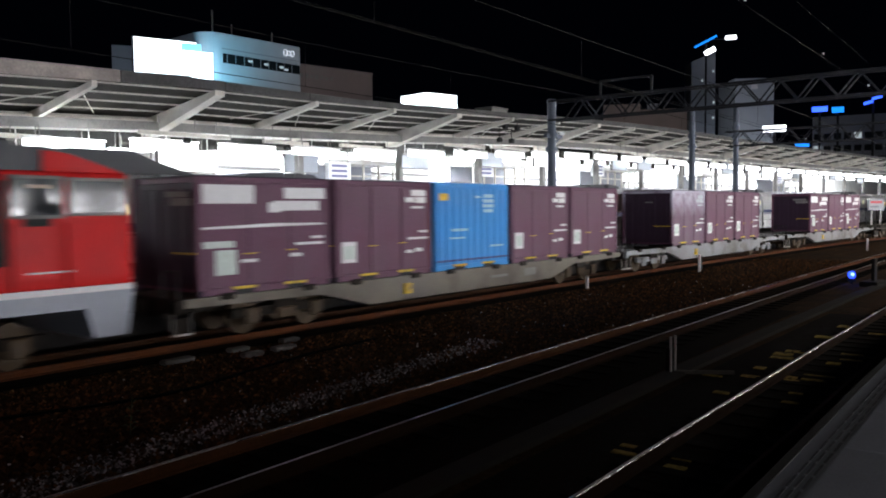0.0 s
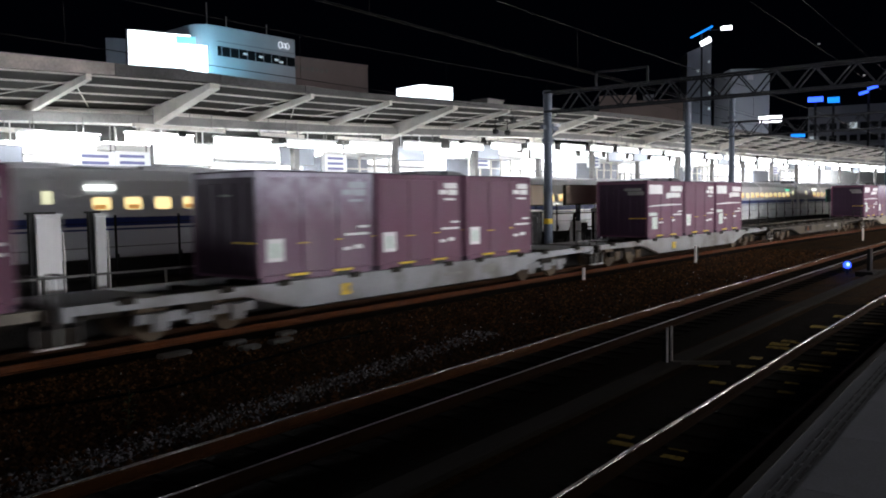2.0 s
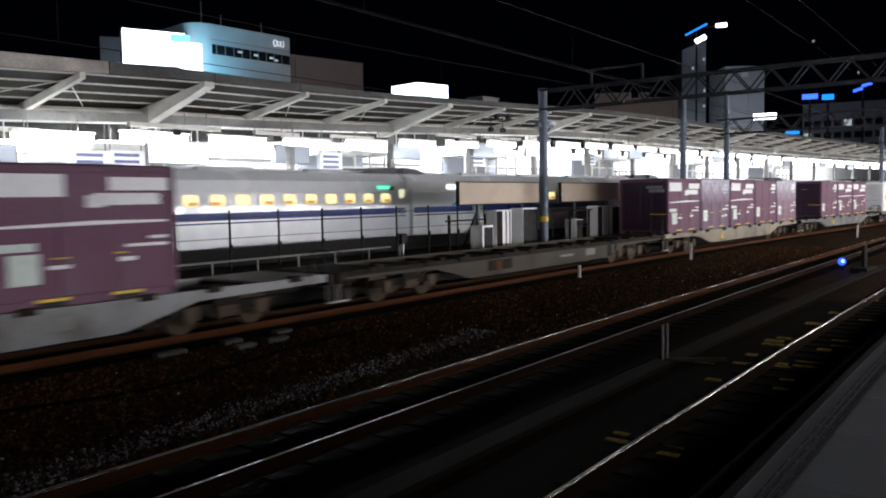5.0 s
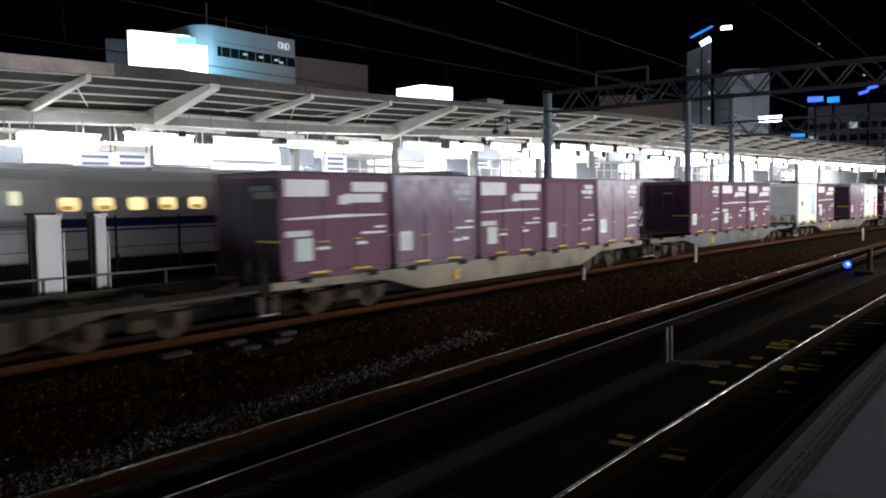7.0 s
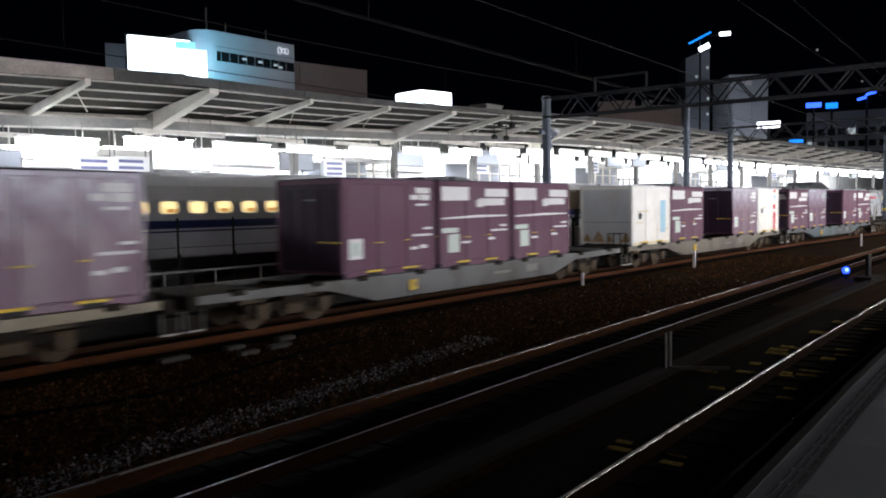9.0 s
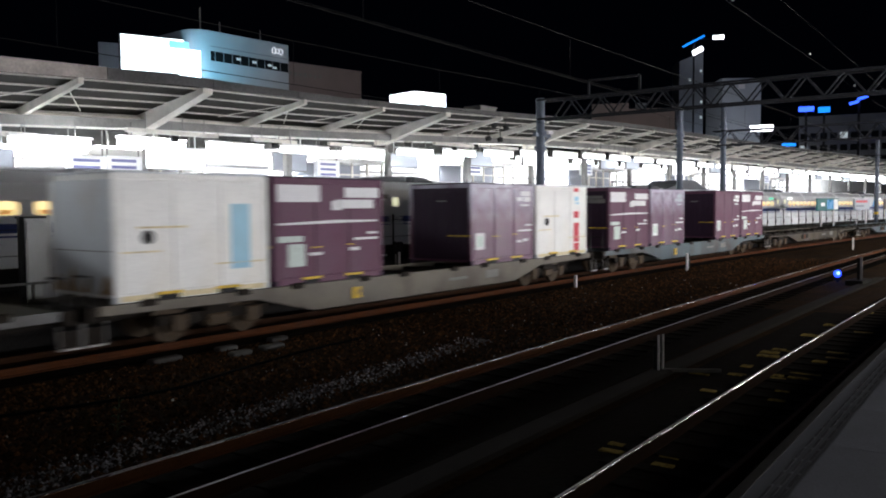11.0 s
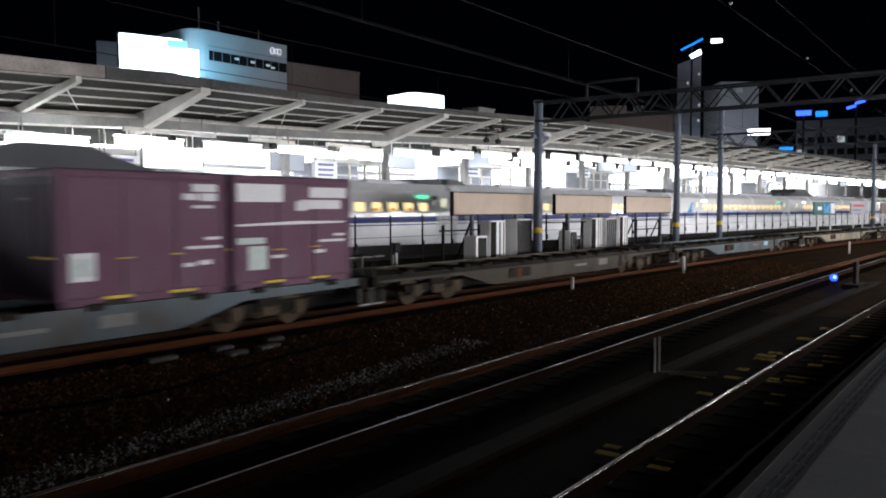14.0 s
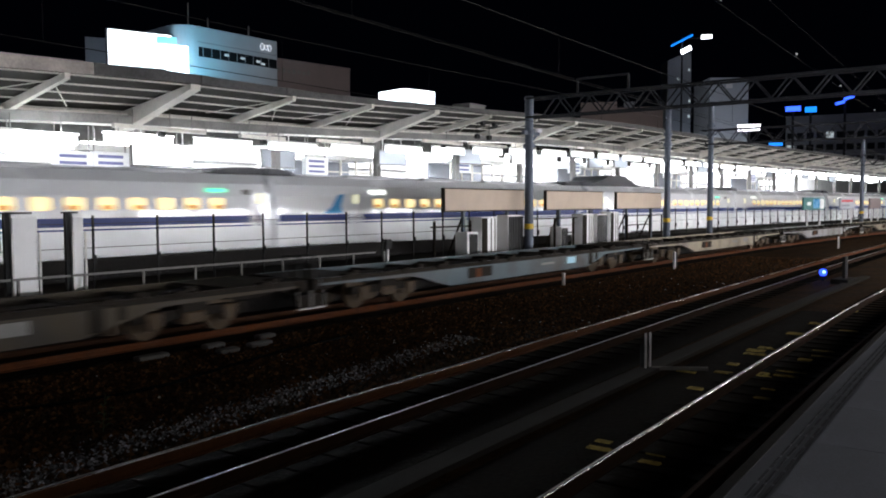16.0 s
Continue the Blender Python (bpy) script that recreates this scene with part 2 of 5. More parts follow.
def paint_sheen(m, color, low, high):
    """Paints the lamps' pale reflection into the colour in clouds, most of all high on the box."""
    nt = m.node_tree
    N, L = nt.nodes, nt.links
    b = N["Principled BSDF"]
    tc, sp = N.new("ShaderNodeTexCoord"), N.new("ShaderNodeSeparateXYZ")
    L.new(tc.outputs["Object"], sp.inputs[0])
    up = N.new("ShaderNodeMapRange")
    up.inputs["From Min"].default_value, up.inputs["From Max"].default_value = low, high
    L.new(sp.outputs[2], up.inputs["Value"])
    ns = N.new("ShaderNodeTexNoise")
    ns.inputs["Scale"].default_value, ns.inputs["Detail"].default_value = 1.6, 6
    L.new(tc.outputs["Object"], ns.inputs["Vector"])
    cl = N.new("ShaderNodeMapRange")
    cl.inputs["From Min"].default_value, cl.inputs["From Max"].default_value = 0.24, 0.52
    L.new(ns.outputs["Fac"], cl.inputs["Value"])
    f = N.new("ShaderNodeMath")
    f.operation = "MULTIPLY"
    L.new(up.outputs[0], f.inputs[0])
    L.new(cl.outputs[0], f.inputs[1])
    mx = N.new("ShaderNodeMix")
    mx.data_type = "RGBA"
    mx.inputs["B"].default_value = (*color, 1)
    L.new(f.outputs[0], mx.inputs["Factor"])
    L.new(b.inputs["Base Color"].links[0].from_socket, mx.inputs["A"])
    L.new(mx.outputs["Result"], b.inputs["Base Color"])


def vary_stones(m, low, high):
    """Stone by stone, darker or paler."""
    nt = m.node_tree
    N, L = nt.nodes, nt.links
    b = N["Principled BSDF"]
    g, r = N.new("ShaderNodeNewGeometry"), N.new("ShaderNodeMapRange")
    r.inputs["To Min"].default_value, r.inputs["To Max"].default_value = low, high
    p = N.new("ShaderNodeMath")
    p.operation = "POWER"
    p.inputs[1].default_value = 2.2
    L.new(g.outputs["Random Per Island"], p.inputs[0])
    L.new(p.outputs[0], r.inputs["Value"])
    mx = N.new("ShaderNodeMix")
    mx.data_type, mx.blend_type = "RGBA", "MULTIPLY"
    mx.inputs["Factor"].default_value = 1
    L.new(b.inputs["Base Color"].links[0].from_socket, mx.inputs["A"])
    L.new(r.outputs[0], mx.inputs["B"])
    L.new(mx.outputs["Result"], b.inputs["Base Color"])


vary_stones(M["stone"], 0.1, 2.2)
vary_stones(M["stone_brown"], 0.2, 1.9)
paint_sheen(M["purple_sheen"], (0.42, 0.39, 0.49), 1.3, 2.35)
paint_sheen(M["crimson"], (0.4, 0.37, 0.47), 1.25, 2.3)
# rails are brushed lengthwise, so their gloss spreads across
nt = M["railtop"].node_tree
across = nt.nodes.new("ShaderNodeCombineXYZ")
across.inputs[1].default_value = 1
nt.nodes["Principled BSDF"].inputs["Anisotropic"].default_value = 0.75
nt.links.remove(nt.nodes["Principled BSDF"].inputs["Roughness"].links[0])
nt.links.new(across.outputs[0], nt.nodes["Principled BSDF"].inputs["Tangent"])
GL = dict(
    tube=glow("fluorescent_tube", (0.93, 0.97, 1.0), 4),
    litsign=glow("lit_sign_face", (0.95, 0.97, 1.0), 2.2),
    bigsign=glow("rooftop_sign_face", (0.82, 0.92, 1.0), 5),
    cyan=glow("cyan_flood", (0.25, 0.75, 0.95), 1.2),
    window=glow("warm_train_window", (1.0, 0.76, 0.36), 1.35),
    seat_glow=glow("amber_cabin_glow", (0.8, 0.42, 0.12), 0.55),
    door_window=glow("pale_door_window", (0.9, 0.9, 0.6), 0.9),
    green=glow("green_display", (0.1, 0.9, 0.5), 1.4),
    white_disp=glow("white_display", (0.95, 1.0, 0.95), 2.5),
    blue=glow("blue_signal_lens", (0.03, 0.09, 1.0), 2.2),
    blue_core=glow("blue_lamp_core", (0.3, 0.5, 1.0), 3),
    neon=glow("blue_neon", (0.03, 0.1, 1.0), 3),
    skyblue=glow("sky_blue_neon", (0.01, 0.25, 1.0), 1.5),
    whiteneon=glow("white_neon", (0.9, 0.92, 1.0), 5),
    dimneon=glow("dim_white_neon", (0.9, 0.92, 1.0), 0.8),
    dimwin=glow("dim_office_window", (0.7, 0.8, 0.85), 0.5),
)


# ---- mesh helpers ----
def box(bm, x0, x1, y0, y1, z0, z1):
    v = [bm.verts.new((x, y, z)) for z in (z0, z1) for y in (y0, y1) for x in (x0, x1)]
    for f in ((0, 2, 3, 1), (4, 5, 7, 6), (0, 1, 5, 4), (2, 6, 7, 3), (0, 4, 6, 2), (1, 3, 7, 5)):
        bm.faces.new([v[i] for i in f])
    return v


def prism(bm, pts, y0, y1):
    """A polygon of (x, z) points, drawn out from y0 to y1."""
    a = [bm.verts.new((x, y0, z)) for x, z in pts]
    b = [bm.verts.new((x, y1, z)) for x, z in pts]
    n = len(pts)
    bm.faces.new(a)
    bm.faces.new(b[::-1])
    for i in range(n):
        bm.faces.new((a[i], b[i], b[(i + 1) % n], a[(i + 1) % n]))


def beam(bm, p, q, w, h=None):
    """A bar of w by h from p to q."""
    p, q = Vector(p), Vector(q)
    d = (q - p).normalized()
    up = Vector((0, 0, 1)) if abs(d.z) < 0.95 else Vector((1, 0, 0))
    s = d.cross(up).normalized()
    u = s.cross(d)
    h = h or w
    v = [bm.verts.new(e + s * (w / 2 * i) + u * (h / 2 * j)) for e in (p, q) for i, j in ((-1, -1), (1, -1), (1, 1), (-1, 1))]
    bm.faces.new(v[3::-1])
    bm.faces.new(v[4:])
    for i in range(4):
        j = (i + 1) % 4
        bm.faces.new((v[i], v[j], v[4 + j], v[4 + i]))


def disc(bm, x, y0, y1, z, r, n=20):
    """A cylinder whose axis runs along y."""
    prism(bm, [(x + r * math.cos(2 * math.pi * i / n), z + r * math.sin(2 * math.pi * i / n)) for i in range(n)], y0, y1)


def pole(bm, x, y, z0, z1, r0, r1=None, n=12):
    r1 = r0 if r1 is None else r1
    a = [bm.verts.new((x + r0 * math.cos(2 * math.pi * i / n), y + r0 * math.sin(2 * math.pi * i / n), z0)) for i in range(n)]
    b = [bm.verts.new((x + r1 * math.cos(2 * math.pi * i / n), y + r1 * math.sin(2 * math.pi * i / n), z1)) for i in range(n)]
    bm.faces.new(a[::-1])
    bm.faces.new(b)
    for i in range(n):
        j = (i + 1) % n
        bm.faces.new((a[i], a[j], b[j], b[i]))


def sweep(bm, profile, stations, k=KAPPA, rise=None):
    """A closed (y, z) profile carried along the curved line through the stations."""
    rings = []
    for s in stations:
        up = rise(s) if rise else 0
        rings.append([bm.verts.new((s, y + bend(s, k), z + up)) for y, z in profile])
    n = len(profile)
    for a, b in zip(rings, rings[1:]):
        for i in range(n):
            j = (i + 1) % n
            bm.faces.new((a[i], a[j], b[j], b[i]))
    bm.faces.new(rings[0][::-1])
    bm.faces.new(rings[-1])


def mesh_of(name, bm, material, bevel=0.0):
    if bevel:
        bmesh.ops.bevel(bm, geom=bm.edges[:], offset=bevel, segments=1, affect="EDGES", profile=0.5, clamp_overlap=True)
    bmesh.ops.recalc_face_normals(bm, faces=bm.faces[:])
    me = bpy.data.meshes.new(name)
    bm.to_mesh(me)
    bm.free()
    me.materials.append(material)
    return me


def part(name, bm, material, parent, label="", bevel=0.0):
    ob = new(name, mesh_of(name, bm, material, bevel))
    ob.parent = parent
    if label:
        ob["label"] = label
    return ob


def share(name, me, parent, m, label=""):
    """One more piece on the mesh me."""
    ob = new(name, me)
    ob.parent = parent
    ob.matrix_local = m
    if label:
        ob["label"] = label
    return ob


def thing(name, label, category, group="", kind="", m=None):
    ob = new(name)
    ob.empty_display_size = 0.3
    if m is not None:
        ob.matrix_world = m
    return tagged(ob, label, category, group, kind)


def solid(name, bm, material, label, category, group="", kind="", bevel=0.0):
    return tagged(new(name, mesh_of(name, bm, material, bevel)), label, category, group, kind)


def B(*a):
    bm = bmesh.new()
    if a:
        box(bm, *a)
    return bm


def on_line(s, y, z=0.0, k=KAPPA):
    """The pose of a thing that stands s metres along the curve, y across."""
    return pose(s, y + bend(s, k), z, 0, 0, math.degrees(heading(s, k)))


STATIONS = [-60, -40, -25, -12, 0, 8, 16, 24, 32, 40, 48, 56, 64, 72, 80, 88, 95, 120, 160, 220, 300]

# ---- ground ----
bm = bmesh.new()
gx, gy = 60, 50
grid = [[bm.verts.new((-260 + 720 * i / gx, -90 + 300 * j / gy, -0.24)) for j in range(gy + 1)] for i in range(gx + 1)]
for i in range(gx):
    for j in range(gy):
        bm.faces.new((grid[i][j], grid[i + 1][j], grid[i + 1][j + 1], grid[i][j + 1]))
solid("ground", bm, M["ballast"], "dark brown stone ballast between the railway tracks", "ground", kind="structure")


# ---- tracks ----
def rail_meshes(parent, y, k, base, stations, paint="rust", polished=0.013, edge=0.0):
    """One rail: a rusty section, with the narrow band that the wheels polish on top."""
    foot = [(-0.065, -0.155), (0.065, -0.155), (0.065, -0.14), (0.01, -0.125), (0.01, -0.045), (0.033, -0.035), (0.033, -0.008), (0.024, 0.0), (-0.024, 0.0), (-0.033, -0.008), (-0.033, -0.035), (-0.01, -0.045), (-0.01, -0.125), (-0.065, -0.14)]
    bm = bmesh.new()
    sweep(bm, [(y + a, base + b) for a, b in foot], stations, k)
    part("rail", bm, M[paint], parent, "rust-brown steel rail")
    if polished:
        w = polished
        bm = bmesh.new()
        corner = [(w - 0.012 + 0.012 * math.sin(a), 0.004 - 0.012 * (1 - math.cos(a))) for a in (0.0, 0.25, 0.5, 0.75, 1.0, 1.3)]
        crown = [(-a, b) for a, b in corner[::-1]] + corner
        sweep(bm, [(y + a, base + b) for a, b in crown], stations, k)
        part("rail_head", bm, M["railtop"], parent, "shining worn rail head")


    if edge:
        # the corner that wheel flanges keep bright
        arc = [0.3 + 1.15 * i / 8 for i in range(9)]
        ring = [(y - 0.021 - edge * math.sin(a), base - 0.012 + edge * math.cos(a)) for a in arc] + [(y - 0.021 - 0.008 * math.sin(a), base - 0.012 + 0.008 * math.cos(a)) for a in arc[::-1]]
        bm = bmesh.new()
        sweep(bm, ring, stations, k)
        part("rail_corner", bm, M["railedge"], parent, "bright worn rail corner")


def track(label, y, gauge, k, base=0.0, polished=(0.012, 0.012), paint="rust", sleepers=(), wood=False, far_paint=None, edge=0.0):
    t = thing("railway_track", label, "railway track", kind="structure")
    st = [s for s in STATIONS]
    for e, w in zip((-1, 1), polished):
        rail_meshes(t, y + e * gauge / 2, k, base, st, far_paint if far_paint and e > 0 else paint, w, edge if e > 0 else 0.0)
    if sleepers:
        bm = B(-0.12, 0.12, -1.0, 1.0, -0.16, 0)
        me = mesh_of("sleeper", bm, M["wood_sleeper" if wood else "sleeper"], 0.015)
        for s in sleepers:
            share("sleeper", me, t, on_line(s, y, base - 0.21, k))
    return t


KM, KN = -0.000772, -0.0014
frange = lambda a, b, d: [a + d * i for i in range(int((b - a) / d))]
track("freight track with rusty rails on brown ballast", 14.96, 1.13, KAPPA, polished=(0, 0), sleepers=frange(4, 60, 0.62), far_paint="rust_shade")
bm = bmesh.new()
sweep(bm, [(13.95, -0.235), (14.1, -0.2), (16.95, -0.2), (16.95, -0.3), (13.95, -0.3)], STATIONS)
solid("track_bed", bm, M["dark_bed"], "dark ballast between the freight rails", "track bed", kind="structure")
track("middle track with one polished rail on dark ballast", 7.14, 1.13, KM, polished=(0.022, 0.014), paint="rust_shade", sleepers=frange(2, 60, 0.62), wood=True, far_paint="rust_mid", edge=0.014)
track("platform track with a bright polished rail", 2.97, 1.13, KN, polished=(0, 0.014), paint="rust_shade", sleepers=frange(3, 50, 0.62), wood=True, edge=0.0165)

# the platform edge's shade on the station tracks, laid in as darker ballast
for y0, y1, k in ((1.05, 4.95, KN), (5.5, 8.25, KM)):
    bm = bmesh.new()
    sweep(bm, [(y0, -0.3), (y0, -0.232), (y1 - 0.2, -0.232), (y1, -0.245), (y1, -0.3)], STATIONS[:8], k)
    solid("track_bed", bm, M["dark_bed"], "station track ballast darkened to hold the platform's shade", "track bed", kind="structure")

# ---- near platform ----
bm = bmesh.new()
sweep(bm, [(1.33, 1.1), (1.33, 0.86), (1.1, 0.86), (1.0, -0.24), (-22.0, -0.24), (-22.0, 1.1)], STATIONS, KN)
platform_near = solid("near_platform", bm, M["platform"], "grey asphalt station platform with a concrete edge", "platform", kind="structure")
bm = bmesh.new()
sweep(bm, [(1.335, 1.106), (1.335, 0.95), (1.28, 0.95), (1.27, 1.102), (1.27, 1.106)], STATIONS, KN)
solid("platform_edge", bm, M["dark_concrete"], "dark worn platform edge", "platform edge", kind="structure")
groove = mesh_of("platform_groove", B(-0.125, 0.125, -0.009, 0.009, 0, 0.0035), M["groove"])
for i in range(48):
    for y in (1.165, 1.12, 1.075):
        share("platform_groove", groove, platform_near, on_line(2.4 + 0.3 * i, y, 1.1, KN))

slab = mesh_of("paving_slab", B(-0.595, 0.595, -0.395, 0.395, 0, 0.006), M["platform"])
for i in range(26):
    for j in range(3):
        share("paving_slab", slab, platform_near, on_line(3.0 + 1.2 * i, 0.64 - 0.8 * j, 1.1, KN))

# ---- far platform, canopy and what stands behind the freight track ----
def rise(s):
    u = max(0.0, min(1.0, (s - 16) / 44))
    return 1.2 * u * u * (3 - 2 * u) - 0.05 * max(0.0, min(10.0, 18 - s))


EAVE_Y, EAVE_Z, VAL_Y, VAL_Z, BACK_Y = 24.8, 7.42, 30.0, 6.55, 35.2
bm = bmesh.new()
sweep(bm, [(25.75, 1.55), (25.75, 1.3), (26.0, 1.3), (26.1, -0.24), (36.0, -0.24), (36.0, 1.55)], STATIONS)
solid("far_platform", bm, M["platform"], "grey platform under bright fluorescent lamps", "platform", kind="structure")
bm = bmesh.new()
sweep(bm, [(42.5, 1.55), (42.5, -0.24), (54.0, -0.24), (54.0, 1.55)], STATIONS)
solid("back_platform", bm, M["platform"], "second grey platform behind the first", "platform", kind="structure")

CST = frange(-40, 200, 4.93)
bm = bmesh.new()
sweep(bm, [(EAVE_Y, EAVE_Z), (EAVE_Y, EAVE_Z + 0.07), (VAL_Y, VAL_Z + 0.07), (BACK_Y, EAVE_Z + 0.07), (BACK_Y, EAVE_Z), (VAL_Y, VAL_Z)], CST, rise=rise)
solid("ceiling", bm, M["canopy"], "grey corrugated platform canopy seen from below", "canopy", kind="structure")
bm = bmesh.new()
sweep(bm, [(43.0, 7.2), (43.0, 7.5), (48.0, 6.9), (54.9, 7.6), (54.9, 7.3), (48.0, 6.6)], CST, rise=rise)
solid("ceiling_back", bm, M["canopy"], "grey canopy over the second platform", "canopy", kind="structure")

canopy = thing("canopy_frame", "white steel canopy frame with purlins, rafters and brackets", "canopy frame", kind="structure")


def eave_board(s0, s1, paint):
    """One board of the eave, lower towards the far end."""
    bm = bmesh.new()
    rings = []
    for i in range(4):
        s = s0 + (s1 - s0) * i / 3
        u = max(0.0, min(1.0, (s - 10) / 16))
        top = 0.32 - 0.22 * u
        rings.append([bm.verts.new((s, y + bend(s), z + rise(s))) for y, z in ((EAVE_Y - 0.12, EAVE_Z - 0.14), (EAVE_Y - 0.12, EAVE_Z + top), (EAVE_Y, EAVE_Z + top), (EAVE_Y, EAVE_Z - 0.14))])
    for a, b in zip(rings, rings[1:]):
        for i in range(4):
            bm.faces.new((a[i], a[(i + 1) % 4], b[(i + 1) % 4], b[i]))
    bm.faces.new(rings[0][::-1])
    bm.faces.new(rings[-1])
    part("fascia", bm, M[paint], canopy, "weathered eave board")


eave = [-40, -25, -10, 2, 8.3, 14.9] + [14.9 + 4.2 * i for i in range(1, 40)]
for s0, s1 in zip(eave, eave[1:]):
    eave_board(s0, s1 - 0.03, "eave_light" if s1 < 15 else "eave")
for i in range(5):
    u = 0.1 + i * 0.2
    y, z = EAVE_Y + (VAL_Y - EAVE_Y) * u, EAVE_Z + (VAL_Z - EAVE_Z) * u
    bm = bmesh.new()
    sweep(bm, [(y - 0.02, z - 0.06), (y + 0.02, z - 0.06), (y + 0.02, z), (y - 0.02, z)], CST, rise=rise)
    part("purlin", bm, M["purlin"], canopy)
bm = bmesh.new()
sweep(bm, [(VAL_Y - 0.9, VAL_Z - 0.42), (VAL_Y + 0.9, VAL_Z - 0.42), (VAL_Y + 0.9, VAL_Z - 0.02), (VAL_Y - 0.9, VAL_Z - 0.02)], CST, rise=rise)
part("gutter_beam", bm, M["frame_paint"], canopy)
bm = bmesh.new()
sweep(bm, [(VAL_Y - 1.25, VAL_Z - 0.5), (VAL_Y - 1.05, VAL_Z - 0.5), (VAL_Y - 1.05, VAL_Z - 0.15), (VAL_Y - 1.25, VAL_Z - 0.15)], CST, rise=rise)
part("cable_tray", bm, M["fascia"], canopy)


def rafter(s, thick):
    up = rise(s)
    bm = bmesh.new()
    d = 0.4 if thick else 0.12
    w = 0.44 if thick else 0.19
    prof = [(EAVE_Y + 0.25, EAVE_Z - 0.1), (EAVE_Y + 0.25, EAVE_Z - 0.3), (VAL_Y - 0.5, VAL_Z - 0.12 - d * 1.5), (VAL_Y, VAL_Z - 0.12 - d * 1.5), (VAL_Y, VAL_Z - 0.05)]
    a = [bm.verts.new((s - w / 2, y + bend(s), z + up)) for y, z in prof]
    b = [bm.verts.new((s + w / 2, y + bend(s), z + up)) for y, z in prof]
    bm.faces.new(a)
    bm.faces.new(b[::-1])
    for i in range(5):
        j = (i + 1) % 5
        bm.faces.new((a[i], b[i], b[j], a[j]))
    part("bracket" if thick else "rafter", bm, M["frame_paint"], canopy)


for i in range(-6, 30):
    s = 19.1 + 4.93 * i
    rafter(s, i % 3 == 0)
    if i % 3 != 0:
        bm = bmesh.new()
        for e in (-1, 1):
            beam(bm, (s, EAVE_Y + 1.2 + bend(s), EAVE_Z - 0.25 + rise(s)), (s + e * 1.9, VAL_Y - 1.5 + bend(s), VAL_Z + 0.12 + rise(s)), 0.03)
        part("brace", bm, M["frame_paint"], canopy)


t = thing("roof_hatch", "pale metal hatch on the canopy roof", "hatch", m=on_line(37.6, 25.6, EAVE_Z + 0.05 + rise(37.6)))
part("box", B(-0.75, 0.75, -0.5, 0.6, -0.15, 0.3), M["fascia"], t, bevel=0.03)
part("lid", B(-0.8, 0.8, -0.55, 0.65, 0.3, 0.35), M["fascia"], t)


def pillar(s):
    t = thing("pillar", "white steel canopy pillar on the far platform", "pillar", "canopy pillars", m=on_line(s, VAL_Y, 1.55))
    top = VAL_Z - 0.4 - 1.55 + rise(s)
    part("shaft", B(-0.17, 0.17, -0.17, 0.17, 0, top), M["fascia"], t, bevel=0.02)
    part("base", B(-0.24, 0.24, -0.24, 0.24, 0, 0.25), M["concrete"], t, bevel=0.02)
    part("cap", B(-0.3, 0.3, -0.3, 0.3, top - 0.12, top), M["frame_paint"], t)


for i in range(-3, 24):
    pillar(20.0 + 7.4 * i)

# fluorescent fittings, hanging signs, kiosks on the far platform
rng = random.Random(4)


def fitting():
    t = thing("fluorescent_lamp", "long white fluorescent lamp hanging under the canopy", "lamp", "platform lamps")
    part("housing", B(-1.5, 1.5, -0.14, 0.14, 0.24, 0.33), M["white_steel"], t)
    part("diffuser", B(-1.45, 1.45, -0.12, 0.12, -0.1, 0.2), GL["tube"], t, "glowing white diffuser", bevel=0.02)
    for x in (-0.9, 0.9):
        part("hanger", B(x - 0.015, x + 0.015, -0.015, 0.015, 0.33, 0.9), M["fascia"], t)
    return t


lamp = fitting()
lamp.matrix_world = on_line(-29.8, 28.2, 5.3)
for i in range(-6, 38):
    s = 2.6 + 4.05 * i
    if i > -7:
        copy_thing(lamp, on_line(s, 28.2, 5.3 + rise(s)))
    copy_thing(lamp, on_line(s + 1.4, 32.2, 5.2 + rise(s)))
    if i % 2 == 0:
        copy_thing(lamp, on_line(s, 46.0, 5.7 + rise(s)))


def hanging_sign(s, y, z, w, h):
    t = thing("hanging_sign", "white platform sign box under the canopy", "sign", "platform signs", m=on_line(s, y, z))
    part("face", B(-w / 2, w / 2, -0.11, 0.11, 0, h), GL["litsign"] if w > 2.5 else M["pale_wall"], t, "white sign face", bevel=0.02)
    part("frame", B(-w / 2 - 0.05, w / 2 + 0.05, -0.09, 0.09, -0.05, h + 0.05), M["fascia"], t)
    for x in (-w * 0.35, w * 0.35):
        part("hanger", B(x - 0.02, x + 0.02, -0.02, 0.02, h + 0.05, h + 0.9), M["white_steel"], t)


s = -12.0
while s < 150:
    w = rng.choice((2.2, 2.8, 3.4))
    hanging_sign(s, rng.choice((28.9, 29.2, 31.2)), 4.35 + rng.random() * 0.5 + rise(s), w, rng.choice((0.7, 0.85, 1.0)))
    s += w + rng.choice((2.5, 4.0, 5.5, 7.0))


def kiosk(s, y, w, h):
    t = thing("platform_kiosk", "white enclosed stair and kiosk wall with lit panels", "kiosk", "platform kiosks", m=on_line(s, y, 1.55))
    part("wall", B(-w / 2, w / 2, 0, 1.9, 0, h), M["white_steel"], t, bevel=0.03)
    part("cornice", B(-w / 2 - 0.1, w / 2 + 0.1, -0.1, 2.0, h, h + 0.15), M["fascia"], t)
    k = int(w / 1.4)
    for i in range(k):
        x = -w / 2 + 0.3 + i * (w - 0.4) / k
        part("panel", B(x, x + 0.9, -0.04, 0.0, 1.7, h - 0.35), GL["litsign"] if (i + int(s)) % 5 == 0 else M["grey_wall" if i % 2 else "white_steel"], t)


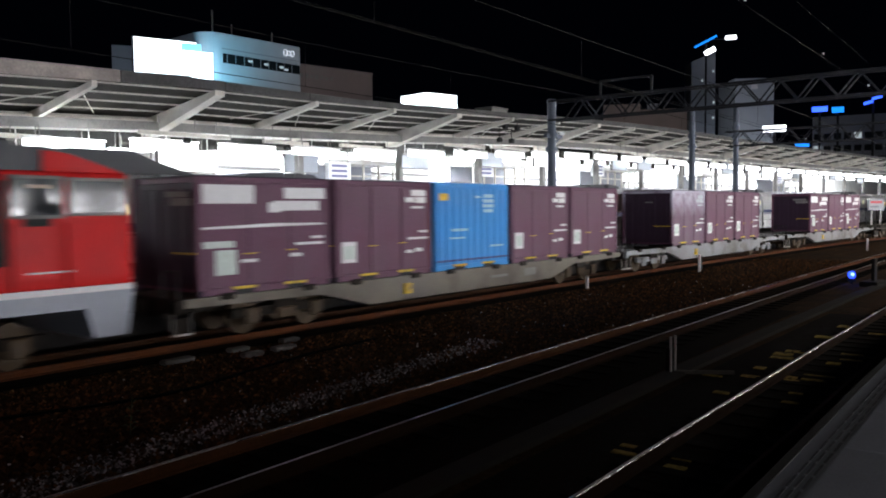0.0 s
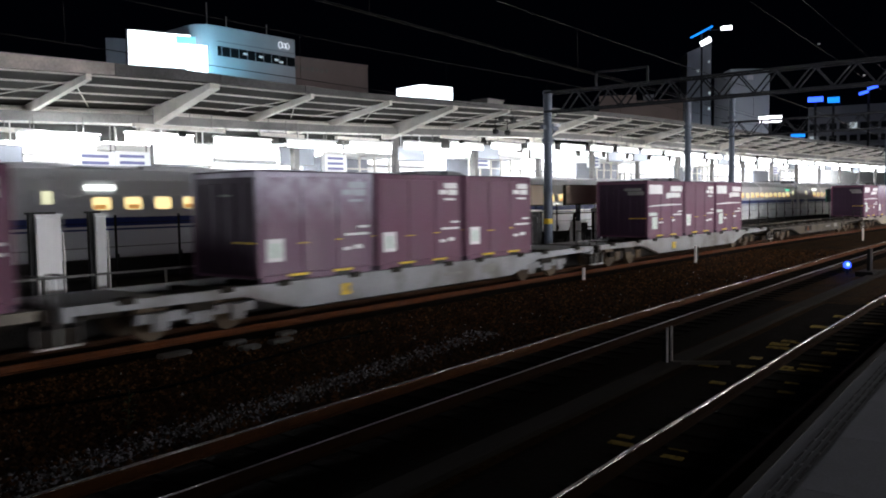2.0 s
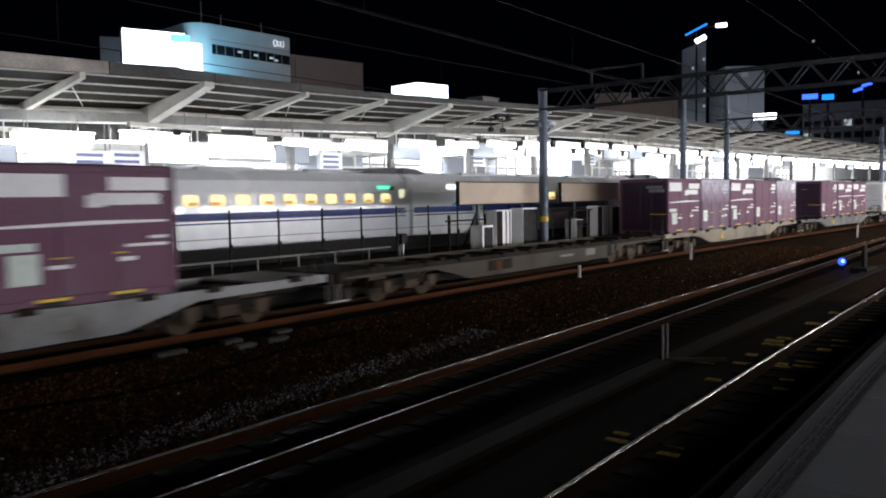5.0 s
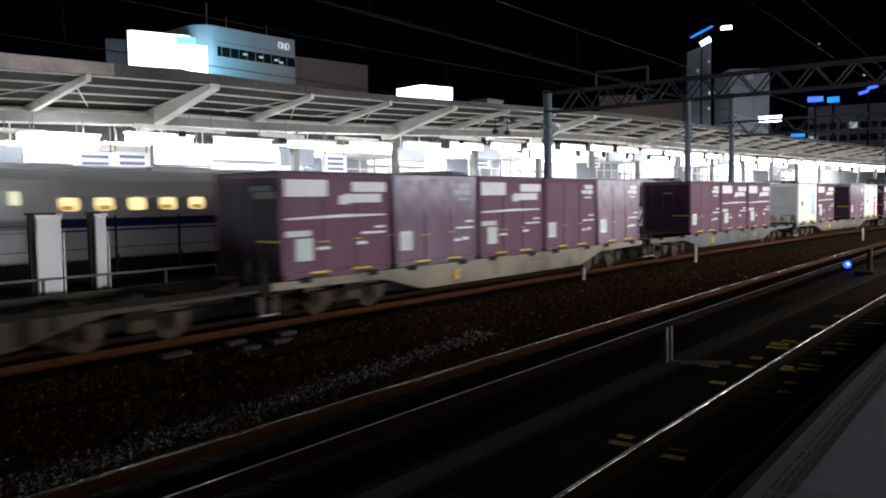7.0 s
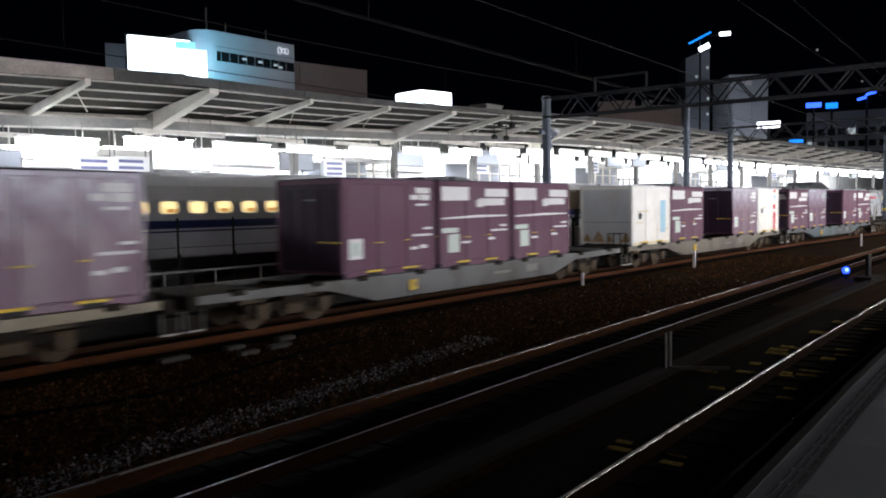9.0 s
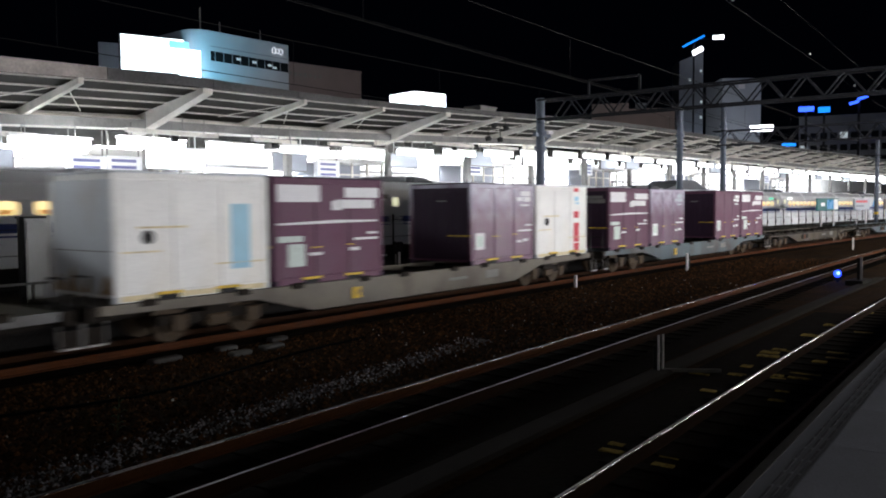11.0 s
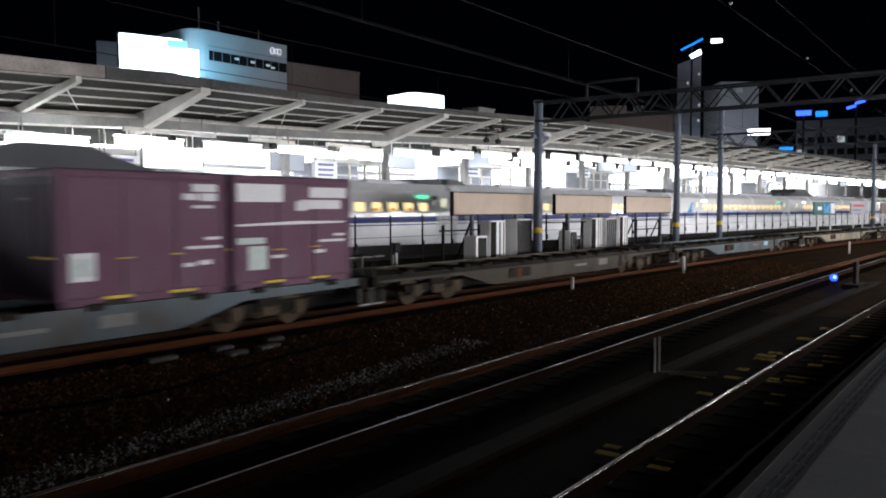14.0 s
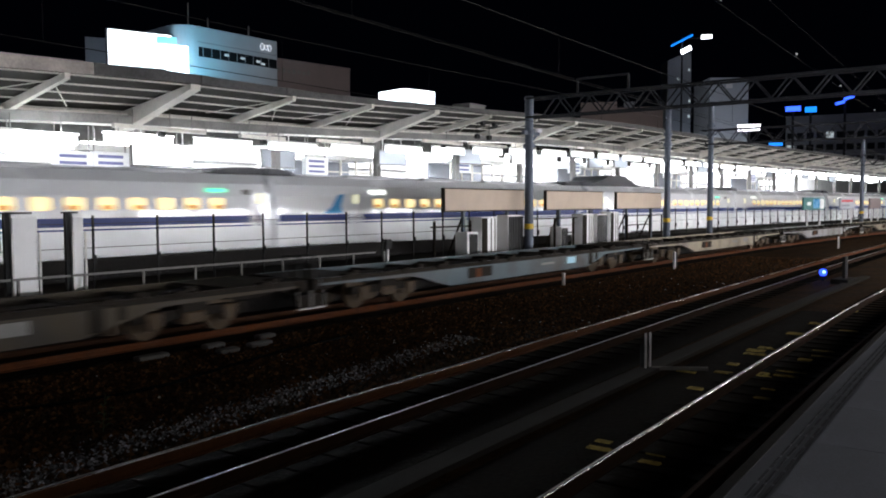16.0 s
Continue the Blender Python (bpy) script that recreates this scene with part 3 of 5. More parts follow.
for s, w in ((4, 6), (14, 5), (26, 7), (39, 6), (54, 8), (72, 6), (90, 9), (112, 8)):
    kiosk(s, 34.0, w, 3.4)
for s in range(-18, 150, 24):
    kiosk(s, 47.5, 14, 3.6)


def waiting_room(s, y, w):
    t = thing("waiting_room", "glazed white waiting room on the far platform", "waiting room", "waiting rooms", m=on_line(s, y, 1.55))
    top = 3.5 + rise(s) * 0.6
    part("roof", B(-w / 2 - 0.1, w / 2 + 0.1, -0.1, 2.1, top, top + 0.25), M["white_steel"], t)
    part("wall", B(-w / 2, w / 2, 0.02, 2.0, 0, 1.1), M["white_steel"], t)
    part("back_wall", B(-w / 2, w / 2, 1.9, 2.0, 1.1, top), M["grey_wall"], t)
    k = int(w / 1.1)
    for i in range(k + 1):
        x = -w / 2 + 0.05 + i * (w - 0.1) / k
        part("frame", B(x - 0.05, x + 0.05, 0, 0.1, 1.1, top), M["frame_paint"], t)
    part("transom", B(-w / 2, w / 2, 0.01, 0.09, top - 0.7, top - 0.62), M["frame_paint"], t)


for s, w in ((9.5, 4.4), (20.5, 5.5), (33, 5), (46, 6), (63, 7), (80, 6), (100, 8)):
    waiting_room(s, 31.0, w)


def departure_board(s, y, z):
    t = thing("departure_board", "white platform board with blue bars", "sign", "departure boards", m=on_line(s, y, z))
    part("case", B(-0.8, 0.8, 0, 0.3, 0, 0.95), M["unit_white"], t, bevel=0.02)
    for k in range(3):
        part("blue_bar", B(-0.6, 0.5, -0.015, 0.0, 0.15 + 0.27 * k, 0.27 + 0.27 * k), M["board_blue"], t, "dull blue bar")
    for x in (-0.7, 0.7):
        part("hanger", B(x - 0.02, x + 0.02, 0.13, 0.17, 0.95, 2.0), M["fascia"], t)


for s in (11.6, 17.3, 18.9, 30.5, 43.5, 58, 75, 96):
    departure_board(s, 30.3, 4.05 + rise(s))


def ceiling_gear(s, y, z, w):
    t = thing("cable_duct", "grey hanging duct with dark fittings under the canopy", "duct", "hanging ducts", m=on_line(s, y, z))
    part("duct", B(-w / 2, w / 2, 0, 0.22, 0, 0.16), M["frame_paint"], t)
    for x in (-w * 0.3, w * 0.1, w * 0.35):
        part("hanger", B(x - 0.015, x + 0.015, 0.1, 0.13, 0.16, 0.75), M["fascia"], t)
    part("camera", B(-0.2, 0.15, -0.05, 0.15, -0.25, -0.02), M["black"], t, "dark camera housing", bevel=0.05)


for i in range(18):
    s = 1.0 + 6.1 * i
    ceiling_gear(s, 27.4 + 1.1 * (i % 3), 5.72 + rise(s), 2.6 + (i % 4) * 0.5)
bm = bmesh.new()
sweep(bm, [(55.0, -0.2), (55.3, -0.2), (55.3, 8.2), (55.0, 8.2)], STATIONS, rise=rise)
solid("wall_north", bm, M["white_steel"], "pale station wall behind the far platforms", "wall", kind="structure")

# train bed parapet, handrail, fence
bm = bmesh.new()
sweep(bm, [(21.0, -0.24), (25.6, -0.24), (25.6, 0.18), (21.0, 0.18)], [-240, -180, -120, -90] + STATIONS + [380, 440])
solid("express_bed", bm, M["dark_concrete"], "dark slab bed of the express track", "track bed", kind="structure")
FAR_STATIONS = [-240, -180, -120, -90] + STATIONS + [380, 440]
xt = thing("railway_track", "standard gauge express track on a slab", "railway track", kind="structure")
for e in (-1, 1):
    rail_meshes(xt, 23.78 + e * 0.75, KAPPA, 0.345, FAR_STATIONS)
bm = bmesh.new()
lower = lambda s: -0.35 * max(0.0, min(1.0, (s - 24) / 24))
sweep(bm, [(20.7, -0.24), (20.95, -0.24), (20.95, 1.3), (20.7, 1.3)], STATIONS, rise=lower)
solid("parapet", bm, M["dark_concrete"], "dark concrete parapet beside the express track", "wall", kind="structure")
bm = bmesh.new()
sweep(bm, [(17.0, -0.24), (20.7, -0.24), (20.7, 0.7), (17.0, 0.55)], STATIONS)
solid("embankment", bm, M["dark_concrete"], "dark raised bed behind the freight track", "ground", kind="structure")


def handrail():
    t = thing("handrail", "low grey steel handrail behind the freight track", "handrail")
    for z in (1.22,):
        bm = bmesh.new()
        sweep(bm, [(17.1, z - 0.025), (17.15, z - 0.025), (17.15, z + 0.025), (17.1, z + 0.025)], frange(-20, 26, 4))
        part("rail", bm, M["fascia"], t)
    me = mesh_of("post", B(-0.025, 0.025, -0.025, 0.025, 0, 0.68), M["fascia"])
    for s in frange(-20, 22.5, 1.5):
        share("post", me, t, on_line(s, 17.16, 0.54))


handrail()


def fence():
    t = thing("fence", "dark thin wire fence beside the express track", "fence")
    me = mesh_of("post", B(-0.022, 0.022, -0.022, 0.022, 0, 1.95), M["black"])
    cl = mesh_of("clamp", B(-0.035, 0.035, -0.04, 0.04, 0, 0.22), M["black"])
    for s in frange(-9.0, 110, 1.82):
        p = share("post", me, t, on_line(s, 18.5, 0.6 if s < 60 else 0.4))
        share("clamp", cl, t, on_line(s, 18.46, 1.35))
    for z in (1.0, 1.75, 2.35):
        bm = bmesh.new()
        sweep(bm, [(18.49, z - 0.008), (18.506, z - 0.008), (18.506, z + 0.008), (18.49, z + 0.008)], STATIONS[2:-2])
        part("wire", bm, M["black"], t)


fence()


def tall_cabinet(s, w):
    t = thing("equipment_cabinet", "tall white steel cabinet behind the freight track", "cabinet", "white cabinets", m=on_line(s, 17.3, 0.5))
    part("body", B(-w / 2, w / 2, 0, 0.22, 0, 2.05), M["unit_white"], t, bevel=0.02)
    part("top", B(-w / 2 - 0.03, w / 2 + 0.03, -0.03, 0.25, 2.05, 2.12), M["unit_white"], t)
    for e in (-1, 1):
        part("side_post", B(e * (w / 2 + 0.02) - 0.02, e * (w / 2 + 0.02) + 0.02, -0.05, -0.01, 0, 1.7), M["white_steel"], t)
    part("frame_post", B(-w / 2 - 0.13, -w / 2 - 0.02, 0.05, 0.15, 0, 2.15), M["black"], t)
    part("arm", B(-w / 2 - 0.13, w / 2, 0.23, 0.26, 2.12, 2.16), M["black"], t)


tall_cabinet(8.75, 0.55)
tall_cabinet(9.95, 0.26)


def billboard(s0, s1):
    s, w = (s0 + s1) / 2, s1 - s0
    t = thing("billboard", "blank beige advertising board on steel posts", "billboard", "track billboards", m=on_line(s, 17.9, 0.6))
    part("board", B(-w / 2, w / 2, 0, 0.12, 1.95, 2.8), M["beige"], t, bevel=0.01)
    part("frame", B(-w / 2 - 0.06, w / 2 + 0.06, 0.02, 0.16, 1.9, 2.84), M["under"], t)
    for x in (-w * 0.28, w * 0.28):
        part("post", B(x - 0.06, x + 0.06, 0.02, 0.14, 0, 1.95), M["mast"], t)
        bm = bmesh.new()
        beam(bm, (x, 0.16, 1.6), (x, 0.9, 0), 0.06)
        part("strut", bm, M["under"], t)


for a, b in ((24.95, 30.7), (32.7, 38.3), (40.0, 45.7)):
    billboard(a, b)


def cooling_unit(s, w, h, style):
    t = thing("cooling_unit", "white louvred equipment unit under the billboards", "equipment", "cooling units", m=on_line(s, 17.5, 0.58))
    part("body", B(-w / 2, w / 2, 0, 0.6, 0, h), M["unit_white"], t, bevel=0.015)
    part("foot", B(-w / 2 - 0.05, w / 2 + 0.05, -0.1, 0.65, -0.04, 0.04), M["unit_white"], t)
    if style == "open":
        part("opening", B(-w / 2 + 0.12, w / 2 - 0.05, -0.012, 0.0, 0.06, h - 0.08), M["black"], t, "black open grille")
        return
    first = 0.0 if style == "half" else -w / 2
    k = max(2, int((w / 2 - first) / 0.19))
    me = mesh_of("slat", B(-0.04, 0.04, -0.015, 0.0, 0.06, h - 0.06) if style == "half" else B(-0.082, 0.082, -0.015, 0.0, 0.06, h - 0.06), M["fascia" if style == "half" else "black"])
    for i in range(k):
        share("slat", me, t, pose(first + (i + 0.5) * (w / 2 - first) / k, -0.002, 0))
    # the unit's shaded side, painted as a dark strip on its front
    if style == "half":
        part("shaded_panel", B(-w / 2 + 0.02, -w / 8, -0.012, 0.0, 0.04, h - 0.04), M["under"], t, "shaded unit side, painted as a dark strip")


for s, w, h, style in ((26.2, 0.75, 1.12, "open"), (27.35, 1.1, 1.7, "half"), (29.35, 1.15, 1.75, "bars"), (33.6, 0.6, 1.15, "bars"), (35.95, 1.2, 1.72, "half"), (37.45, 1.1, 1.7, "bars"), (38.85, 0.95, 1.8, "half")):
    cooling_unit(s, w, h, style)
rack = thing("pipe_rack", "dark steel pipe rack between the equipment units", "rack", m=on_line(35.4, 17.75, 0.6))
for x in (-11.2, -8.9, -4.6, -2.2, -0.4, 1.2, 5.6, 8.6, 10.3):
    part("post", B(x - 0.04, x + 0.04, 0, 0.08, 0, 1.55), M["under"], rack)
for x0, x1, z in ((-11.4, -8.8, 1.3), (-4.7, 1.3, 1.5), (5.5, 10.5, 1.5), (5.5, 8.7, 1.0), (-2.3, -0.3, 0.8)):
    part("bar", B(x0, x1, 0.02, 0.07, z, z + 0.06), M["under"], rack)


def track_signal(s, y):
    t = thing("track_signal", "small black marker signal on a white stake", "signal", m=on_line(s, y, 0.5))
    part("stake", B(-0.03, 0.03, -0.03, 0.03, 0, 0.75), M["label"], t)
    part("head", B(-0.16, 0.16, -0.08, 0.08, 0.75, 1.1), M["black"], t, bevel=0.04)


track_signal(21.2, 17.6)


def poster_board(s, w, material, label, patches=()):
    t = thing("poster_board", label, "billboard", "poster boards", m=on_line(s, 17.2, 0.6))
    part("board", B(-w / 2, w / 2, 0, 0.15, 1.62, 2.68), material, t, bevel=0.01)
    for x0, x1, z0, z1, paint in patches:
        part("picture_patch", B(x0, x1, -0.012, 0.0, z0, z1), M[paint], t)
    for x in (-w * 0.3, w * 0.3):
        part("post", B(x - 0.06, x + 0.06, 0, 0.12, 0, 1.62), M["label"], t)
        part("foot", B(x - 0.35, x + 0.35, -0.2, 0.3, 0, 0.25), M["concrete"], t)


poster_board(74.5, 5.8, M["teal"], "teal and white poster board on white posts", ((-0.4, 1.4, 1.75, 2.55, "logo_blue"), (1.5, 2.7, 1.7, 2.6, "unit_white"), (-2.0, -1.0, 2.0, 2.3, "unit_white")))
poster_board(84.5, 4.8, M["pale_wall"], "pale poster board on white posts", ((-2.0, 1.6, 2.3, 2.5, "red_mark"), (-2.0, 0.6, 1.9, 2.05, "grey_wall")))
poster_board(94, 4.0, M["brown_wall"], "brown poster board on white posts")


# ---- masts, portal trusses and wires ----
def mast(s, y, top, r):
    t = thing("catenary_mast", "grey steel overhead line mast with an orange band", "mast", "overhead line masts", m=on_line(s, y, 0.0))
    bm = bmesh.new()
    pole(bm, 0, 0, -0.2, top, r, r * 0.92, 16)
    part("shaft", bm, M["mast"], t)
    bm = bmesh.new()
    pole(bm, 0, 0, top, top + 0.12, r * 1.15, r * 0.9, 16)
    part("cap", bm, M["mast"], t)
    bm = bmesh.new()
    pole(bm, 0, 0, 1.72, 1.95, r * 1.04, r * 1.04, 16)
    part("band", bm, M["yellow"], t, "faded orange marker band")
    for z in (top - 1.5, top - 2.1):
        bm = bmesh.new()
        pole(bm, 0, 0, z, z + 0.18, r * 1.35, r * 1.35, 16)
        part("clamp", bm, M["mast"], t)
    return t


m1 = mast(30.1, 17.3, 7.3, 0.2)
bm = bmesh.new()
beam(bm, (-0.5, 0, 5.85), (0.75, 0, 5.85), 0.16)
beam(bm, (0.2, 0, 5.5), (0.7, 0, 5.85), 0.08)
part("bracket_arm", bm, M["mast"], m1)
part("insulator", B(0.55, 0.95, -0.1, 0.1, 5.93, 6.08), M["label"], m1, "white insulator", bevel=0.04)
mast(45.1, 17.3, 8.2, 0.19)
mast(51.8, 17.3, 9.2, 0.19)
mast(89.5, 17.3, 9.0, 0.2)


def truss(s, y0, y1, z0, z1, step, label):
    t = thing("portal_truss", label, "truss", "overhead line trusses")
    y = bend(s)
    for z in (z0, z1):
        for dx in (-0.3, 0.3):
            bm = bmesh.new()
            beam(bm, (s + dx, y0 + y, z), (s + dx, y1 + y, z), 0.075)
            part("chord", bm, M["truss"], t)
    k = int((y1 - y0) / step)
    for dx in (-0.3, 0.3):
        for i in range(k):
            a, b = y0 + i * step + y, y0 + (i + 0.5) * step + y
            bm = bmesh.new()
            beam(bm, (s + dx, a, z0), (s + dx, b, z1), 0.05)
            beam(bm, (s + dx, b, z1), (s + dx, a + step, z0), 0.05)
            part("lattice", bm, M["truss"], t)
    return t


t1 = truss(30.1, -3.0, 17.3, 6.5, 7.3, 1.3, "dull steel lattice truss across the tracks")
bm = bmesh.new()
for a, b in (((14.35, 7.3), (14.35, 7.95)), ((14.35, 7.95), (12.15, 7.95)), ((12.15, 7.95), (12.15, 7.3))):
    beam(bm, (30.1, a[0], a[1]), (30.1, b[0], b[1]), 0.08)
part("wire_frame", bm, M["truss"], t1)
truss(51.8, -2.0, 17.9, 6.6, 7.5, 1.4, "dull steel lattice truss farther along the line")
truss(89.5, -6.0, 18.5, 6.6, 7.6, 1.6, "far dull steel lattice truss")


def wire_line(name, label, y, z, k, r=0.012, sag=0.0, ends=(-40, 200), hung=0.0, hung_sag=0.0):
    bm = bmesh.new()
    st = frange(ends[0], ends[1], 6)
    rings = []
    for s in st:
        u = ((s - 30.1) / 50.0) % 1.0
        dz = sag * (4 * (u - 0.5) ** 2)
        rings.append([bm.verts.new((s, y + bend(s, k) + r * math.cos(a), z + dz + r * math.sin(a))) for a in (0.5, 2.6, 4.7)])
    for a, b in zip(rings, rings[1:]):
        for i in range(3):
            bm.faces.new((a[i], a[(i + 1) % 3], b[(i + 1) % 3], b[i]))
    if hung:
        for s in st:
            u = ((s - 30.1) / 50.0) % 1.0
            y1 = y + bend(s, k)
            box(bm, s - 0.003, s + 0.003, y1 - 0.003, y1 + 0.003, z, hung + hung_sag * (4 * (u - 0.5) ** 2))
    solid(name, bm, M["wire"], label, "cable", "overhead wires")


wire_line("catenary_cable", "thin messenger cable over the middle track", 7.1, 6.05, -0.0003, 0.008, 0.15)
wire_line("contact_cable", "thin contact cable over the middle track", 7.1, 5.28, -0.0003, 0.008, hung=6.05, hung_sag=0.15)
wire_line("catenary_cable", "thin messenger cable over the freight track", 14.9, 6.95, KAPPA, 0.011, 0.3)
wire_line("contact_cable", "thin contact cable over the freight track", 14.9, 5.9, KAPPA, 0.01, hung=6.95, hung_sag=0.3)
wire_line("feeder_cable", "feeder cable high beside the freight track", 14.9, 8.05, -0.0004, 0.01)
wire_line("catenary_cable", "thin messenger cable over the platform track", 3.0, 5.35, 0.0, 0.002, 0.15)
wire_line("feeder_cable", "feeder cable over the platform track", 3.0, 5.95, 0.0, 0.002)
bm = bmesh.new()
for s in (10.5, 15.2, 20.0, 26.0):
    bmesh.ops.create_icosphere(bm, subdivisions=1, radius=0.025, matrix=Matrix.Translation((s, 3.0, 5.42 + (s - 10) * 0.004)))
solid("insulator", bm, M["label"], "small white insulators on the overhead cable", "insulator", kind="stuff")


# ---- the freight train ----
def freight_s(t):
    """Where the first container's leading edge is at t seconds."""
    return 9.96 - 11.40 * t + 0.0055 * t * t


SLOT, FLOOR, MID_Y = 3.87, 1.0, 14.945
# leading edge of each wagon's first slot, behind that of the first wagon
WAGONS = (0, 20.53, 41.19, 61.65, 81.86, 102.56, 123.16, 144.26, 164.9, 185.5, 206.1, 226.7, 247.3, 267.9)
MOVERS = []


def container_frame(t, style, paint, dark, w=3.715, d=2.45, h=2.5):
    """Body, corner posts, rails and door panels."""
    x, y = w / 2, d / 2
    part("body", B(-x + 0.06, x - 0.06, -y + 0.03, y - 0.03, 0.08, h), paint, t, bevel=0.015)
    post = mesh_of("corner_post", B(-0.06, 0.06, -0.06, 0.06, 0, h), paint, 0.012)
    lock = mesh_of("corner_casting", B(-0.075, 0.075, -0.07, 0.07, 0, 0.13), dark, 0.012)
    for ex in (-1, 1):
        for ey in (-1, 1):
            share("corner_post", post, t, pose(ex * (x - 0.06), ey * (y - 0.06), 0))
            share("corner_casting", lock, t, pose(ex * (x - 0.07), ey * (y - 0.065), 0))
    part("bottom_rail", B(-x + 0.12, x - 0.12, -y, -y + 0.08, 0.0, 0.15), paint, t, bevel=0.01)
    part("top_rail", B(-x + 0.12, x - 0.12, -y, -y + 0.08, h - 0.1, h), paint, t, bevel=0.01)
    k = 10 if style == "blue" else 3
    pw = (w - 0.26) / k
    me = mesh_of("door_panel", B(-pw / 2 + (0.05 if k > 3 else 0.018), pw / 2 - (0.05 if k > 3 else 0.018), -y + 0.006, -y + 0.04, 0.17, h - 0.13), paint, 0.012)
    for i in range(k):
        share("door_panel", me, t, pose(-x + 0.13 + (i + 0.5) * pw, 0, 0))
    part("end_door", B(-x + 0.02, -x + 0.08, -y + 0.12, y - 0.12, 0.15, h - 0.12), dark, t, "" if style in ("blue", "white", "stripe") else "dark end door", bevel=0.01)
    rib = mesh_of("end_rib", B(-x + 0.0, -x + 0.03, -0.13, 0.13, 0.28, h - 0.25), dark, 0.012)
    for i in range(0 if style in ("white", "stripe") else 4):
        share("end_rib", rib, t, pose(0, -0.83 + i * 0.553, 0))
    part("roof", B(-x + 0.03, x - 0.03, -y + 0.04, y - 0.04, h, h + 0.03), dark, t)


def marks(t, name, rects, material, label, y=-1.229):
    """Painted marks on the side of a container: x0, x1, z0, z1 from its left lower corner."""
    for x0, x1, z0, z1 in rects:
        part(name, B(x0 - 1.8575, x1 - 1.8575, y - 0.003, y + 0.004, z0, z1), material, t, label)


def end_marks(t, x, rects, material):
    for y0, y1, z0, z1 in rects:
        part("end_marking", B(x - 0.004, x + 0.003, y0, y1, z0, z1), material, t)


